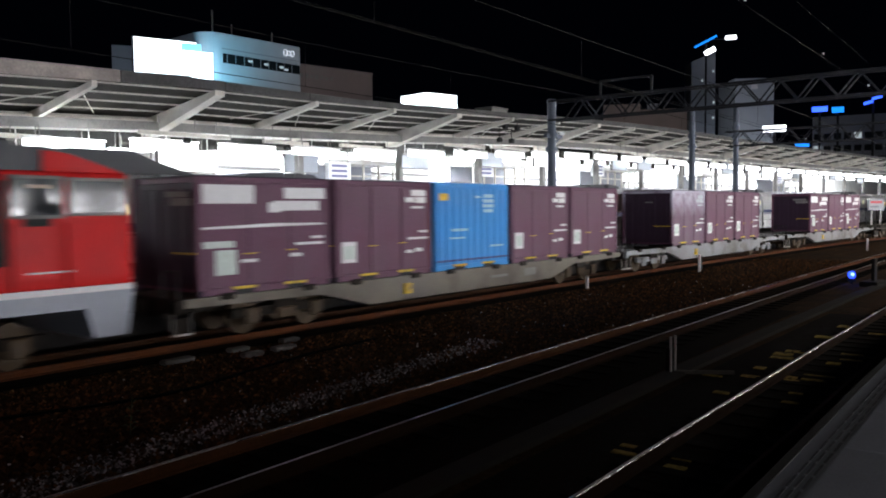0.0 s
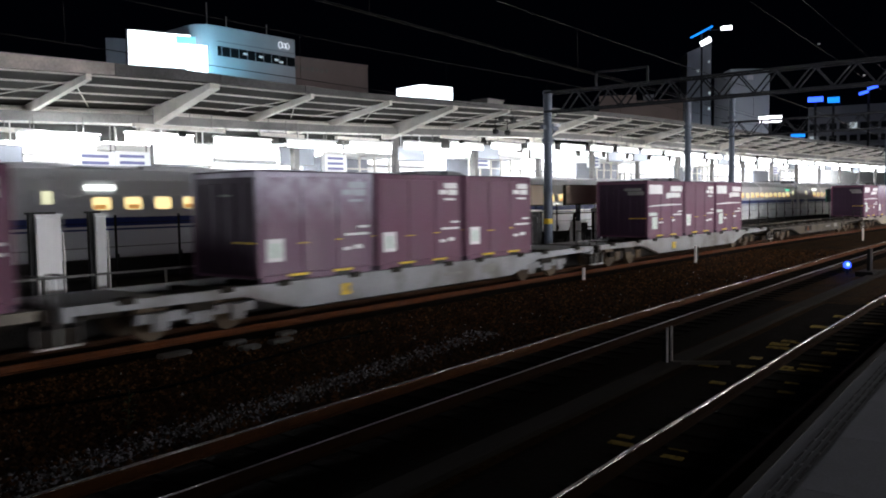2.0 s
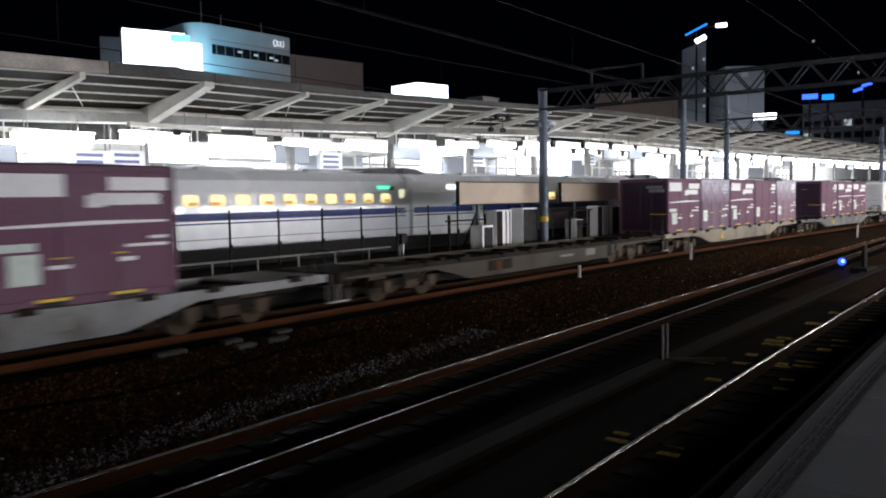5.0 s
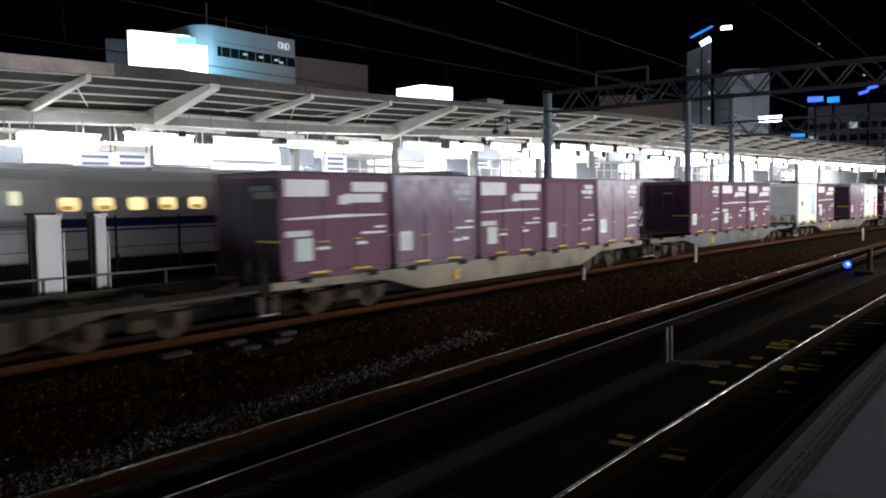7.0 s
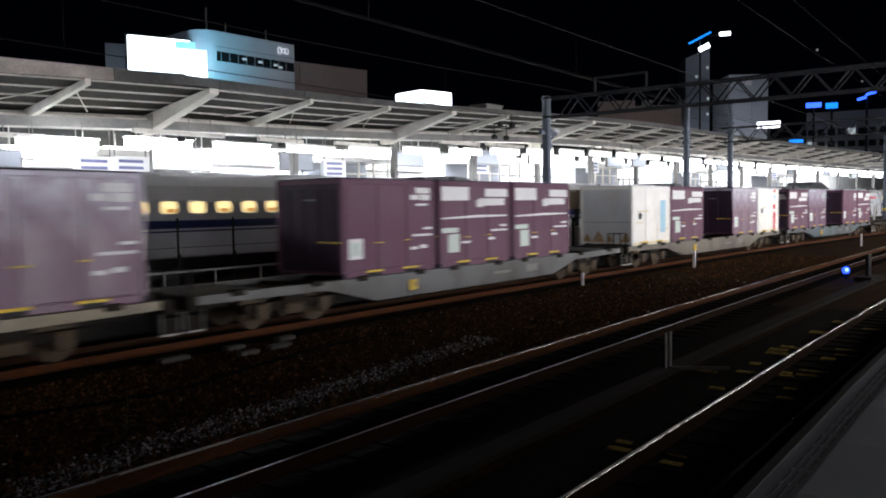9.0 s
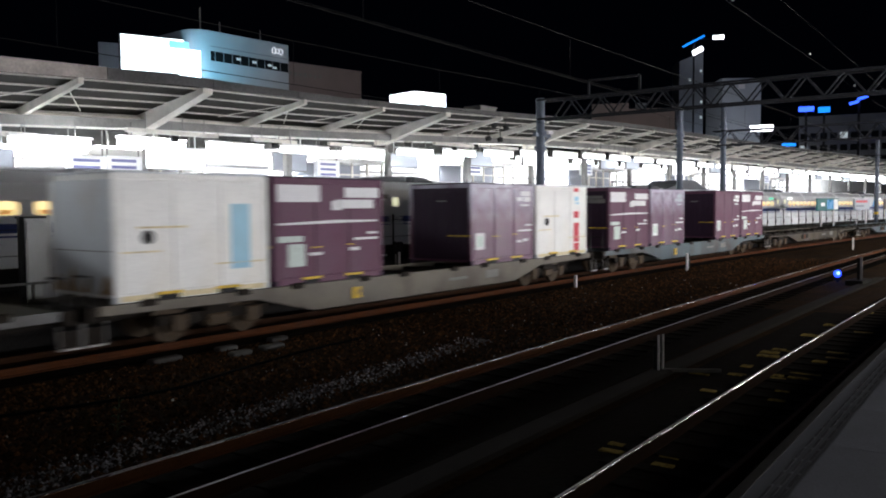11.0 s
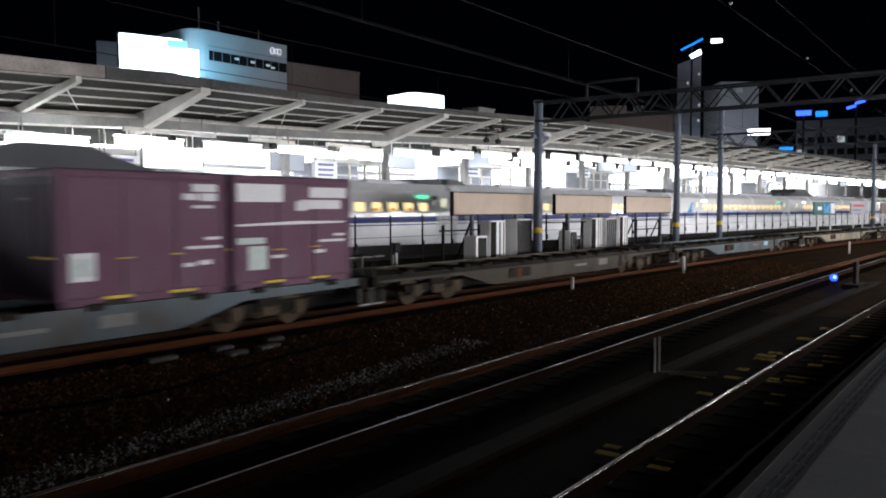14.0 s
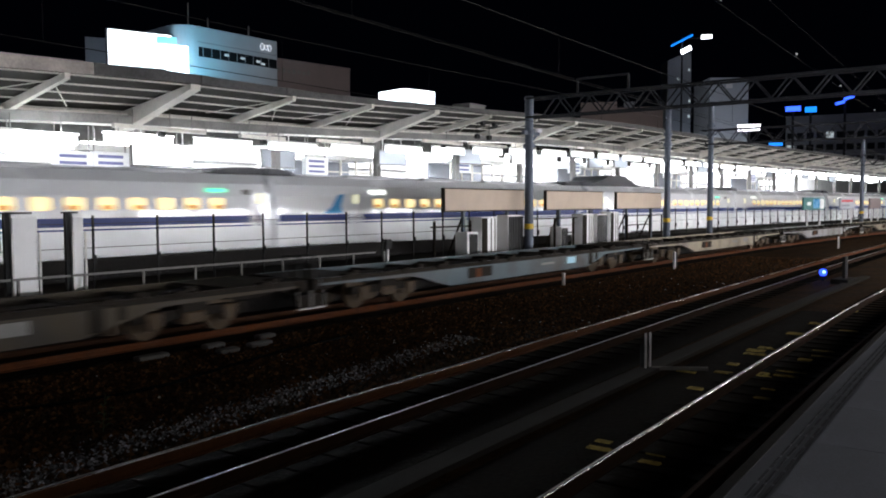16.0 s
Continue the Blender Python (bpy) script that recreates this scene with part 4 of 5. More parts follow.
def container(style):
    info = dict(
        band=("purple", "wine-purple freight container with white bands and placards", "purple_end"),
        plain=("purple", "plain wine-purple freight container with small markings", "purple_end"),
        # these two purples carry the lamps' reflection painted high on the side
        faded=("purple_sheen", "shiny purple freight container with painted lamp sheen and small markings", "purple_end"),
        crimson=("crimson", "crimson-purple freight container with lamp sheen painted high on it", "purple_end"),
        blue=("blue", "bright blue freight container with pale markings", "blue"),
        white=("white_box", "dirty white freight container with rust streaks", "grey_end"),
        stripe=("white_box", "white freight container with a red stripe", "grey_end"))[style]
    t = thing("freight_container", info[1], "container", "freight containers")
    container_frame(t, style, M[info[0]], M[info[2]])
    # fork pockets and twist locks along the foot
    for x in (0.9, 2.35):
        part("fork_pocket", B(x - 1.8575, x + 0.5 - 1.8575, -1.235, -1.2, 0.0, 0.11), M["black"], t)
        part("pocket_edge", B(x - 1.9275, x + 0.57 - 1.8575, -1.245, -1.2, 0.1, 0.155), M["yellow"], t, "yellow pocket edge")
    if style in ("white", "stripe"):
        marks(t, "label_bar", [(0.1, 3.6, 0.02, 0.13)], M["cream"], "cream-stained lower edge")
        marks(t, "stain_line", [(0.15, 1.0, 0.95, 0.98), (0.5, 1.6, 1.42, 1.46), (2.3, 3.6, 0.62, 0.65)], M["cream"], "thin stained line")
        bm = bmesh.new()
        disc(bm, 0.72 - 1.8575, -1.236, -1.2, 1.25, 0.14, 14)
        part("vent", bm, M["black"], t, "round black vent")
        if style == "stripe":
            marks(t, "red_stripe", [(2.69, 3.08, 0.02, 0.42), (2.69, 3.08, 0.46, 1.17), (2.69, 3.08, 1.35, 1.6), (2.69, 3.08, 2.32, 2.46)], M["red_mark"], "red upright stripe")
            marks(t, "label_bar", [(2.55, 3.24, 1.63, 2.29)], M["white_box"], "white patch")
            marks(t, "emblem", [(2.74, 3.05, 1.98, 2.14), (2.8, 3.1, 1.86, 1.93)], M["sky_mark"], "pale blue emblem patch", y=-1.234)
        else:
            marks(t, "emblem", [(2.7, 3.2, 0.5, 1.9)], M["sky_mark"], "pale blue panel")
            part("door_seam", B(-1.845, -1.83, -1.1, 1.1, 0.98, 1.0), M["fascia"], t)
            for y, w, h in ((-0.95, 0.3, 0.4), (-0.2, 0.2, 0.3), (0.35, 0.3, 0.5), (0.9, 0.25, 0.35)):
                bm = bmesh.new()
                a = [bm.verts.new((-1.8405, y + dy, dz)) for dy, dz in ((-w, 0.16), (w, 0.16), (w * 0.5, 0.16 + h * 0.5), (w * 0.1, 0.16 + h), (-w * 0.4, 0.16 + h * 0.6))]
                b = [bm.verts.new((v.co.x + 0.004, v.co.y, v.co.z)) for v in a]
                bm.faces.new(a)
                bm.faces.new(b[::-1])
                for i in range(5):
                    bm.faces.new((a[i], b[i], b[(i + 1) % 5], a[(i + 1) % 5]))
                part("rust_streak", bm, M["rust_streak"], t, "brown rust streak")
    elif style == "blue":
        marks(t, "label_bar", [(0.75, 1.55, 1.12, 1.2), (0.7, 1.4, 0.9, 0.95), (2.7, 3.4, 0.6, 0.66), (1.9, 2.2, 2.1, 2.16)], M["sky_mark"], "pale lettering bar")
        marks(t, "emblem", [(0.2, 0.62, 2.02, 2.22)], M["yellow"], "worn yellow emblem")
        for i in range(4):
            marks(t, "emblem_bar", [(2.3 + 0.04 * abs(i - 1.5), 2.92 - 0.04 * abs(i - 1.5), 1.66 + i * 0.15, 1.76 + i * 0.15)], M["sky_mark"], "pale round emblem bar")
        marks(t, "foot_rail", [(0.05, 3.66, 0.24, 0.3)], M["shin_blue"], "dark blue foot rail")
    else:
        if style == "band":
            marks(t, "white_panel", [(0.12, 1.45, 1.94, 2.34)], M["label"], "white panel")
            # slanted emblem made of blocks
            marks(t, "emblem", [(2.0, 3.35, 1.78, 2.0), (2.3, 3.55, 2.05, 2.3), (1.85, 2.2, 1.74, 1.96)], M["label"], "white block emblem")
            bm = bmesh.new()
            prism(bm, [(0.1 - 1.8575, 1.4), (0.1 - 1.8575, 1.44), (2.0 - 1.8575, 1.5), (3.5 - 1.8575, 1.48), (3.5 - 1.8575, 1.44)], -1.234, -1.224)
            part("white_band", bm, M["label"], t, "tapered white band")
            marks(t, "placard", [(0.42, 0.95, 0.42, 0.95), (0.12, 0.9, 1.0, 1.14)], M["placard"], "pale placard")
            marks(t, "label_bar", [(2.6, 3.5, 0.98, 1.04), (3.1, 3.5, 1.12, 1.18), (2.45, 2.8, 0.72, 0.8), (1.1, 1.5, 0.66, 0.73)], M["label"], "small white lettering bar")
        else:
            marks(t, "emblem", [(2.85, 3.46, 2.14, 2.3), (2.62, 2.98, 1.97, 2.1), (3.04, 3.46, 1.95, 2.11), (2.85, 3.35, 1.8, 1.86)], M["label"] if style != "faded" else M["pale_wall"], "small white block emblem")
            marks(t, "placard", [(0.22, 0.72, 0.46, 0.98)], M["label"], "pale placard")
            marks(t, "placard_field", [(0.28, 0.66, 0.55, 0.88)], M["placard"], "green placard field", y=-1.232)
            marks(t, "label_bar", [(2.7, 3.55, 0.96, 1.02), (3.15, 3.55, 1.14, 1.2), (2.62, 2.9, 0.6, 0.68), (3.0, 3.3, 0.62, 0.72)], M["label"], "small white lettering bar")
        marks(t, "handle", [(1.15, 1.5, 0.84, 0.865), (2.35, 2.6, 0.87, 0.895)], M["yellow"], "yellow handle bar")
        end_marks(t, -1.876, [(-1.15, -0.35, 0.88, 0.92)], M["yellow"])
        end_marks(t, -1.876, [(-0.95, -0.15, 2.08, 2.2), (-1.05, -0.3, 1.9, 2.06)] if style == "band" else [(-0.3, 0.1, 1.95, 2.0)], M["fascia"])
    return t


WHEELS = []


def bogie(parent, x, paint="wheel"):
    b = part("bogie", B(x - 1.45, x + 1.45, -0.95, -0.8, 0.42, 0.62), M["under" if paint == "wheel" else paint], parent, "grimy bogie side frame")
    b2 = B(x - 1.45, x + 1.45, 0.8, 0.95, 0.42, 0.62)
    box(b2, x - 0.35, x + 0.35, -1.0, 1.0, 0.5, 0.8)
    part("bolster", b2, M["under"], b)
    for dx in (-0.95, 0.95):
        bm = bmesh.new()
        for e in (-1, 1):
            disc(bm, 0, *sorted((e * 0.5, e * 0.63)), 0, 0.43, 22)
            disc(bm, 0, *sorted((e * 0.63, e * 0.66)), 0, 0.16, 12)
            for k in range(4):
                a = k * math.pi / 2
                disc(bm, 0.27 * math.cos(a), *sorted((e * 0.63, e * 0.638)), 0.27 * math.sin(a), 0.05, 8)
        disc(bm, 0, -0.5, 0.5, 0, 0.08, 10)
        wheel = part("wheelset", bm, M["wheel"], b, "rust-brown steel wheel pair")
        wheel.location = (x + dx, 0, 0.43)
        part("axle_box", B(x + dx - 0.19, x + dx + 0.19, -1.02, -0.93, 0.25, 0.62), M[paint], b, bevel=0.03)
    part("spring", B(x - 0.28, x + 0.28, -1.03, -0.95, 0.3, 0.55), M[paint], b, bevel=0.03)


def wagon(color, label, empty=False):
    t = thing("container_wagon", label, "wagon", "container wagons")
    sill = M[color]
    for ey in (-1, 1):
        bm = bmesh.new()
        prism(bm, [(-9.9, 0.98), (-9.9, 0.8), (-6.2, 0.76), (-4.5, 0.34), (4.5, 0.34), (6.2, 0.76), (9.9, 0.8), (9.9, 0.98)], *sorted((ey * 1.22, ey * 1.08)))
        part("side_sill", bm, sill, t)
    if empty:
        # bare wagons show their sooty top flange, locks and gear
        part("top_flange", B(-9.88, 9.88, -1.235, -1.2, 0.86, 0.985), M["under"], t, "sooty top flange")
        for x in (-8.6, -5.9, -4.7, -2.0, -0.9, 1.9, 3.0, 5.7, 6.9, 9.2):
            part("lock_stand", B(x - 0.14, x + 0.14, -1.22, -0.95, 0.985, 1.1), M["under"], t, bevel=0.02)
        part("brake_box", B(-3.6, -2.3, -1.25, -1.2, 0.5, 0.82), M["under"], t, "black brake gear box")
        part("end_rib", B(4.6, 4.9, -1.24, -1.2, 0.42, 0.86), M["under"], t)
        part("end_rib", B(5.2, 5.35, -1.24, -1.2, 0.6, 0.86), M["under"], t)
    bm = B(-9.9, 9.9, -0.3, 0.3, 0.55, 0.9)
    for i in range(13):
        x = -9.6 + 1.6 * i
        box(bm, x - 0.1, x + 0.1, -1.08, 1.08, 0.72, 0.92)
    part("centre_frame", bm, M["under"], t)
    top = M["under"] if empty else sill
    part("deck", B(-10.0, -8.0, -1.2, 1.2, 0.93, 0.975), top, t)
    part("deck", B(8.0, 10.0, -1.2, 1.2, 0.93, 0.975), top, t)
    for e in (-1, 1):
        x = e * 10.05
        part("end_beam", B(x - 0.1, x + 0.1, -1.25, 1.25, 0.7, 0.98), sill if color == "sill_pale" else M["under"], t)
        part("coupler", B(*sorted((x, x + e * 0.38)), -0.2, 0.2, 0.68, 0.98), M["under"], t, bevel=0.04)
        bm = bmesh.new()
        prism(bm, [(x - 0.25, 0.62), (x - 0.2, 0.3), (x + 0.18, 0.3), (x + 0.25, 0.62)], -1.28, -1.22)
        part("step_plate", bm, M["under"], t, "dull steel step plate")
        for dx in (-0.22, 0.2):
            part("step_hanger", B(x + dx - 0.012, x + dx + 0.012, -1.32, -1.28, 0.28, 0.72), M["fascia"], t)
        part("step_tread", B(x - 0.2, x + 0.18, -1.36, -1.22, 0.28, 0.31), M["white_steel"], t)
        bm = bmesh.new()
        beam(bm, (x, -1.15, 0.98), (x, -1.15, 1.55), 0.035)
        beam(bm, (x, -1.15, 1.55), (x, -0.6, 1.55), 0.035)
        beam(bm, (x, -0.6, 1.55), (x, -0.6, 0.98), 0.035)
        part("hand_bar", bm, M["black"], t)
        bogie(t, e * 7.1, color if color == "sill_pale" else "wheel")
    me = mesh_of("clamp", B(-0.17, 0.17, -1.28, -1.05, 0.9, 1.04), M["under"], 0.02)
    for i in range(5):
        for dx in (-1.15, 1.15):
            share("clamp", me, t, pose(-7.75 + SLOT * i + dx, 0, 0))
    bm = B(-2.6, -1.2, -1.1, -0.7, 0.4, 0.75)
    part("brake_gear", bm, M["under"], t)
    part("label_bar", B(0.9, 1.8, -1.226, -1.219, 0.62, 0.7), M["fascia"], t, "faded lettering bar")
    part("emblem", B(2.8, 3.5, -1.226, -1.219, 0.56, 0.8), M["sky_mark" if empty and color == "sill_blue" else "fascia"], t, "faded emblem patch")
    part("lever", B(-3.2, -2.9, -1.26, -1.2, 0.5, 0.78), M["rust" if empty else "yellow"], t, "brake lever")
    return t


def locomotive():
    t = thing("locomotive", "red electric locomotive with a white stripe and grey skirt", "locomotive")
    bm = bmesh.new()
    prof = [(-1.42, 1.45), (-1.44, 1.6), (-1.44, 3.2), (-1.36, 3.5), (1.36, 3.5), (1.44, 3.2), (1.44, 1.6), (1.42, 1.45)]
    rings = [[bm.verts.new((x, y, z)) for y, z in prof] for x in (-9.8, 9.85)]
    for i in range(8):
        j = (i + 1) % 8
        bm.faces.new((rings[0][i], rings[0][j], rings[1][j], rings[1][i]))
    bm.faces.new(rings[0])
    bm.faces.new(rings[1][::-1])
    part("body", bm, M["red"], t, "glossy red body shell", bevel=0.03)
    bm = bmesh.new()
    prism(bm, [(-9.6, 3.5), (-8.9, 3.92), (8.5, 3.92), (9.7, 3.5)], -1.3, 1.3)
    part("roof", bm, M["loco_roof"], t, "dark grey roof")
    bm = B(-3, 3, -0.9, 0.9, 3.92, 4.05)
    box(bm, 5.2, 8.0, -1.0, 1.0, 3.92, 4.02)
    part("roof_gear", bm, M["loco_roof"], t)
    part("stripe", B(-9.83, 9.88, -1.455, 1.455, 1.35, 1.46), M["label"], t, "white waist stripe")
    part("frame", B(-9.7, 9.7, -1.4, 1.4, 1.05, 1.35), M["loco_grey"], t)
    bm = bmesh.new()
    prism(bm, [(8.85, 1.35), (9.1, 0.5), (9.75, 0.5), (9.9, 1.35)], -1.42, 1.42)
    part("skirt", bm, M["loco_grey"], t, "pale grey end skirt")
    for x0, x1, z0, z1 in ((8.72, 9.74, 2.78, 3.34), (7.72, 8.52, 2.74, 3.36)):
        part("window_frame", B(x0 - 0.06, x1 + 0.06, -1.465, -1.42, z0 - 0.06, z1 + 0.06), M["fascia"], t)
        part("side_window", B(x0, x1, -1.475, -1.44, z0, z1), M["cab_glass"], t)
    part("sun_visor", B(7.95, 8.35, -1.482, -1.474, 3.2, 3.26), M["beige"], t)
    part("name_plate", B(7.9, 8.35, -1.47, -1.42, 2.55, 2.68), M["black"], t)
    part("step_bar", B(7.9, 8.7, -1.5, -1.46, 1.74, 1.77), M["label"], t)
    for e in (-1, 1):
        bm = bmesh.new()
        prism(bm, [(8.3, 3.5), (8.3, 3.86), (8.75, 3.82), (9.8, 3.5)], *sorted((e * 1.3, e * 1.37)))
        part("roof_cheek", bm, M["red"], t, "red sloped roof cheek")
    part("door_recess", B(6.9, 7.6, -1.465, -1.42, 1.9, 3.32), M["black"], t)
    bm = bmesh.new()
    for z in range(5):
        box(bm, 3.4, 6.4, -1.46, -1.42, 2.3 + z * 0.2, 2.4 + z * 0.2)
    part("louvre", bm, M["loco_grey"], t)
    for x in (8.62, 7.68):
        part("grab_rail", B(x - 0.02, x + 0.02, -1.52, -1.48, 1.5, 2.6), M["red"], t)
    for x in (-7, 0, 7):
        bogie(t, x)
    part("fuel_gear", B(-5, -2.5, -1.2, 1.2, 0.35, 0.9), M["under"], t)
    return t


# what each wagon carries: slot 1 to 5
LOADS = [
    ("sill_dull", "dull beige container wagon, fully laden", {1: "band", 2: "plain", 3: "blue", 4: "plain", 5: "plain"}),
    ("sill_pale", "pale grey container wagon with three containers", {2: "faded", 3: "plain", 4: "plain"}),
    ("sill_grey", "grey container wagon with three containers", {2: "band", 3: "plain", 4: "band"}),
    ("sill_dirty", "empty sooty brown container wagon", {}),
    ("sill_beige", "beige container wagon, fully laden", {1: "band", 2: "faded", 3: "band", 4: "plain", 5: "crimson"}),
    ("sill_slate", "slate grey container wagon with three containers", {2: "plain", 3: "band", 4: "band"}),
    # duller frame paint here takes in the shade low on this wagon
    ("sill_dull", "dull grey-beige container wagon with four containers", {1: "white", 2: "band", 4: "crimson", 5: "stripe"}),
    ("sill_blue", "blue-grey container wagon with four containers", {1: "band", 2: "faded", 4: "plain", 5: "band"}),
    ("sill_dirty", "empty sooty brown container wagon", {}),
    ("sill_blue", "empty blue-grey container wagon", {}),
    ("sill_beige", "empty beige container wagon", {}),
    ("sill_grey", "empty grey container wagon", {}),
    ("sill_beige", "empty beige container wagon", {}),
    ("sill_blue", "empty blue-grey container wagon", {}),
]
protos = {}


def take(key, build):
    """The first of a kind, or a copy of it."""
    if key not in protos:
        protos[key] = build()
        return protos[key]
    return copy_thing(protos[key], pose(0, 0, 0))


for g, (color, label, load) in enumerate(LOADS):
    w = take(("wagon", color, not load), lambda: wagon(color, label, not load))
    w["label"] = label
    MOVERS.append((w, WAGONS[g] + 9.6, pose(0, 0, 0)))
    for slot, style in load.items():
        c = take(style, lambda: container(style))
        MOVERS.append((c, WAGONS[g] + 9.6, pose(-9.6 + SLOT * (slot - 1) + 1.8575, 0, FLOOR)))
MOVERS.append((locomotive(), -11.5, pose(0, 0, 0)))


# ---- the express train ----
def express_d(t):
    """Metres that the express train has gone at t seconds."""
    return 7.1 * t + 0.295 * t * t + 0.0027 * t ** 3


EXP_Y, EXP_Z = 23.78, 0.35


def express_car(hump, first=4.2, last=21.0, front=2.0, rear=23.4, white=4.2, green=21.0, emblem=None, crew=()):
    """Places along the car are counted from its leading end."""
    t = thing("express_car", "glossy white express train car with a blue stripe and lit windows", "train car", "express train cars")
    prof = [(-1.45, 0.25), (-1.68, 0.6), (-1.68, 2.3), (-1.65, 2.75), (-1.52, 3.2), (-1.12, 3.55), (0, 3.62), (1.12, 3.55), (1.52, 3.2), (1.65, 2.75), (1.68, 2.3), (1.68, 0.6), (1.45, 0.25)]
    bm = bmesh.new()
    rings = [[bm.verts.new((x, y, z)) for y, z in prof] for x in (-12.3, -12.25, 12.25, 12.3)]
    k = len(prof)
    for a, b in zip(rings, rings[1:]):
        for i in range(k):
            bm.faces.new((a[i], a[(i + 1) % k], b[(i + 1) % k], b[i]))
    bm.faces.new(rings[0])
    bm.faces.new(rings[-1][::-1])
    part("body", bm, M["shin_white"], t)
    bm = B(-12.48, -12.3, -1.55, 1.55, 0.5, 3.4)
    part("gangway", bm, M["shin_under"], t)
    part("blue_stripe", B(-12.2, 12.2, -1.69, -1.66, 1.82, 2.08), M["shin_blue"], t, "deep blue waist stripe")
    part("thin_stripe", B(-12.2, 12.2, -1.69, -1.66, 1.7, 1.75), M["shin_blue"], t)
    part("skirt", B(-12.2, 12.2, -1.66, 1.66, 0.2, 0.62), M["shin_under"], t)
    bm = bmesh.new()
    prism(bm, [(ex * 0.2 + 0.09 * math.cos(a), ez * 0.1 + 0.09 * math.sin(a)) for ex, ez, a0 in ((1, 1, 0), (-1, 1, 1), (-1, -1, 2), (1, -1, 3)) for a in (a0 * math.pi / 2, a0 * math.pi / 2 + 0.8, a0 * math.pi / 2 + 1.57)], -0.012, 0.012)
    me = mesh_of("window", bm, GL["window"])
    bm = bmesh.new()
    prism(bm, [(ex * 0.22 + 0.11 * math.cos(a), ez * 0.12 + 0.11 * math.sin(a)) for ex, ez, a0 in ((1, 1, 0), (-1, 1, 1), (-1, -1, 2), (1, -1, 3)) for a in (a0 * math.pi / 2, a0 * math.pi / 2 + 0.8, a0 * math.pi / 2 + 1.57)], -0.01, 0.008)
    fr = mesh_of("window_frame", bm, M["shin_under"])
    bg = mesh_of("bogie", B(-1.7, 1.7, -1.3, 1.3, -0.004, 0.6), M["under"], 0.08)
    for x in (-8.75, 8.75):
        share("bogie", bg, t, pose(x, 0, 0))
    # cabin light on the seat backs, given as a glow of their own
    seat = mesh_of("seat_back", B(-0.2, 0.2, -0.016, 0.0, -0.17, -0.04), GL["seat_glow"])
    panes = round((last - first) / 1.04)
    for i in range(panes + 1):
        x = first - 12.5 + (last - first) * i / panes
        w = share("window", me, t, pose(x, -1.675, 2.5, -6), "warm lit window")
        share("window_frame", fr, t, pose(x, -1.668, 2.5, -6))
        if i % 4 != 2:
            share("seat_back", seat, w, pose(0.06 * (i % 3 - 1), 0, 0))
    for x in crew:
        part("crew_window", B(x - 12.68, x - 12.32, -1.67, -1.6, 2.6, 2.85), GL["seat_glow"], t, "small amber-lit window")
    for x in (front - 12.5, rear - 12.5):
        part("door", B(x - 0.45, x + 0.45, -1.69, -1.66, 0.75, 2.9), M["shin_white"], t)
        part("door_window", B(x - 0.15, x + 0.15, -1.7, -1.66, 2.5, 2.86), GL["door_window"], t, "lit door window")
    part("seat_plate", B(rear - 13.25, rear - 12.95, -1.67, -1.6, 2.82, 3.0), M["fascia"], t)
    part("display", B(green - 12.9, green - 12.1, -1.66, -1.5, 2.9, 3.02), GL["green"], t, "green destination display")
    part("number_display", B(white - 12.95, white - 12.05, -1.66, -1.5, 2.9, 3.05), GL["white_disp"], t, "white lit display")
    if emblem is not None:
        x = emblem - 12.5
        bm = bmesh.new()
        prism(bm, [(x - 0.6, 2.1), (x - 0.1, 2.4), (x + 0.25, 2.85), (x + 0.55, 2.88), (x + 0.35, 2.4), (x + 0.5, 2.1)], -1.692, -1.66)
        part("emblem", bm, M["logo_blue"], t, "blue slanted emblem")
    bm = B(-11, 11, -0.9, 0.9, 3.58, 3.66)
    part("roof_gear", bm, M["shin_roof"], t)
    vent = mesh_of("roof_vent", B(0, 2.4, -1.15, -0.4, 3.5, 3.68), M["shin_roof"], 0.04)
    for x in (-8, -3, 2, 7):
        share("roof_vent", vent, t, pose(x, 0, 0))
    for pts in ([(10.1, 3.57), (10.7, 3.78), (12.2, 3.84), (12.28, 3.57)], [(-12.28, 3.57), (-12.2, 3.84), (-11.3, 3.78), (-10.8, 3.57)]):
        bm = bmesh.new()
        prism(bm, pts, -1.15, 1.15)
        part("cable_cover", bm, M["shin_dark"], t, "dark low cable cover")
    if hump is not None:
        bm = bmesh.new()
        prism(bm, [(hump - 3.9, 3.6), (hump - 1.9, 4.0), (hump - 1.3, 4.25), (hump - 1.0, 4.31), (hump + 1.0, 4.31), (hump + 1.3, 4.22), (hump + 1.9, 4.0), (hump + 3.4, 3.6)], -1.25, 1.25)
        part("pantograph_cover", bm, M["shin_dark"], t, "dark sloped pantograph cover")
    return t


cars = []
plain_car = express_car(None)
HUMPS = {1: 5.0, 8: -6.2, 11: -8}
# where windows, doors and displays sit on the cars that differ
LAYOUT = {
    2: dict(first=7.8, last=21.0, front=6.2, white=7.8, rear=22.35, green=21.0),
    3: dict(first=5.3, last=23.4, front=0.75, white=5.3, rear=24.45, green=23.4, crew=(2.1, 3.0)),
    4: dict(first=6.5, last=22.4, front=5.0, white=3.2, rear=23.7, green=22.4, emblem=3.5),
    8: dict(first=3.9, last=22.7, rear=24.2, white=3.9, green=22.7),
    9: dict(first=2.2, last=22.5, front=0.8, white=2.25, rear=24.4, green=22.5),
    10: dict(first=5.8, last=22.5, front=4.4, white=5.8, rear=23.8, green=22.5, emblem=3.2),
}
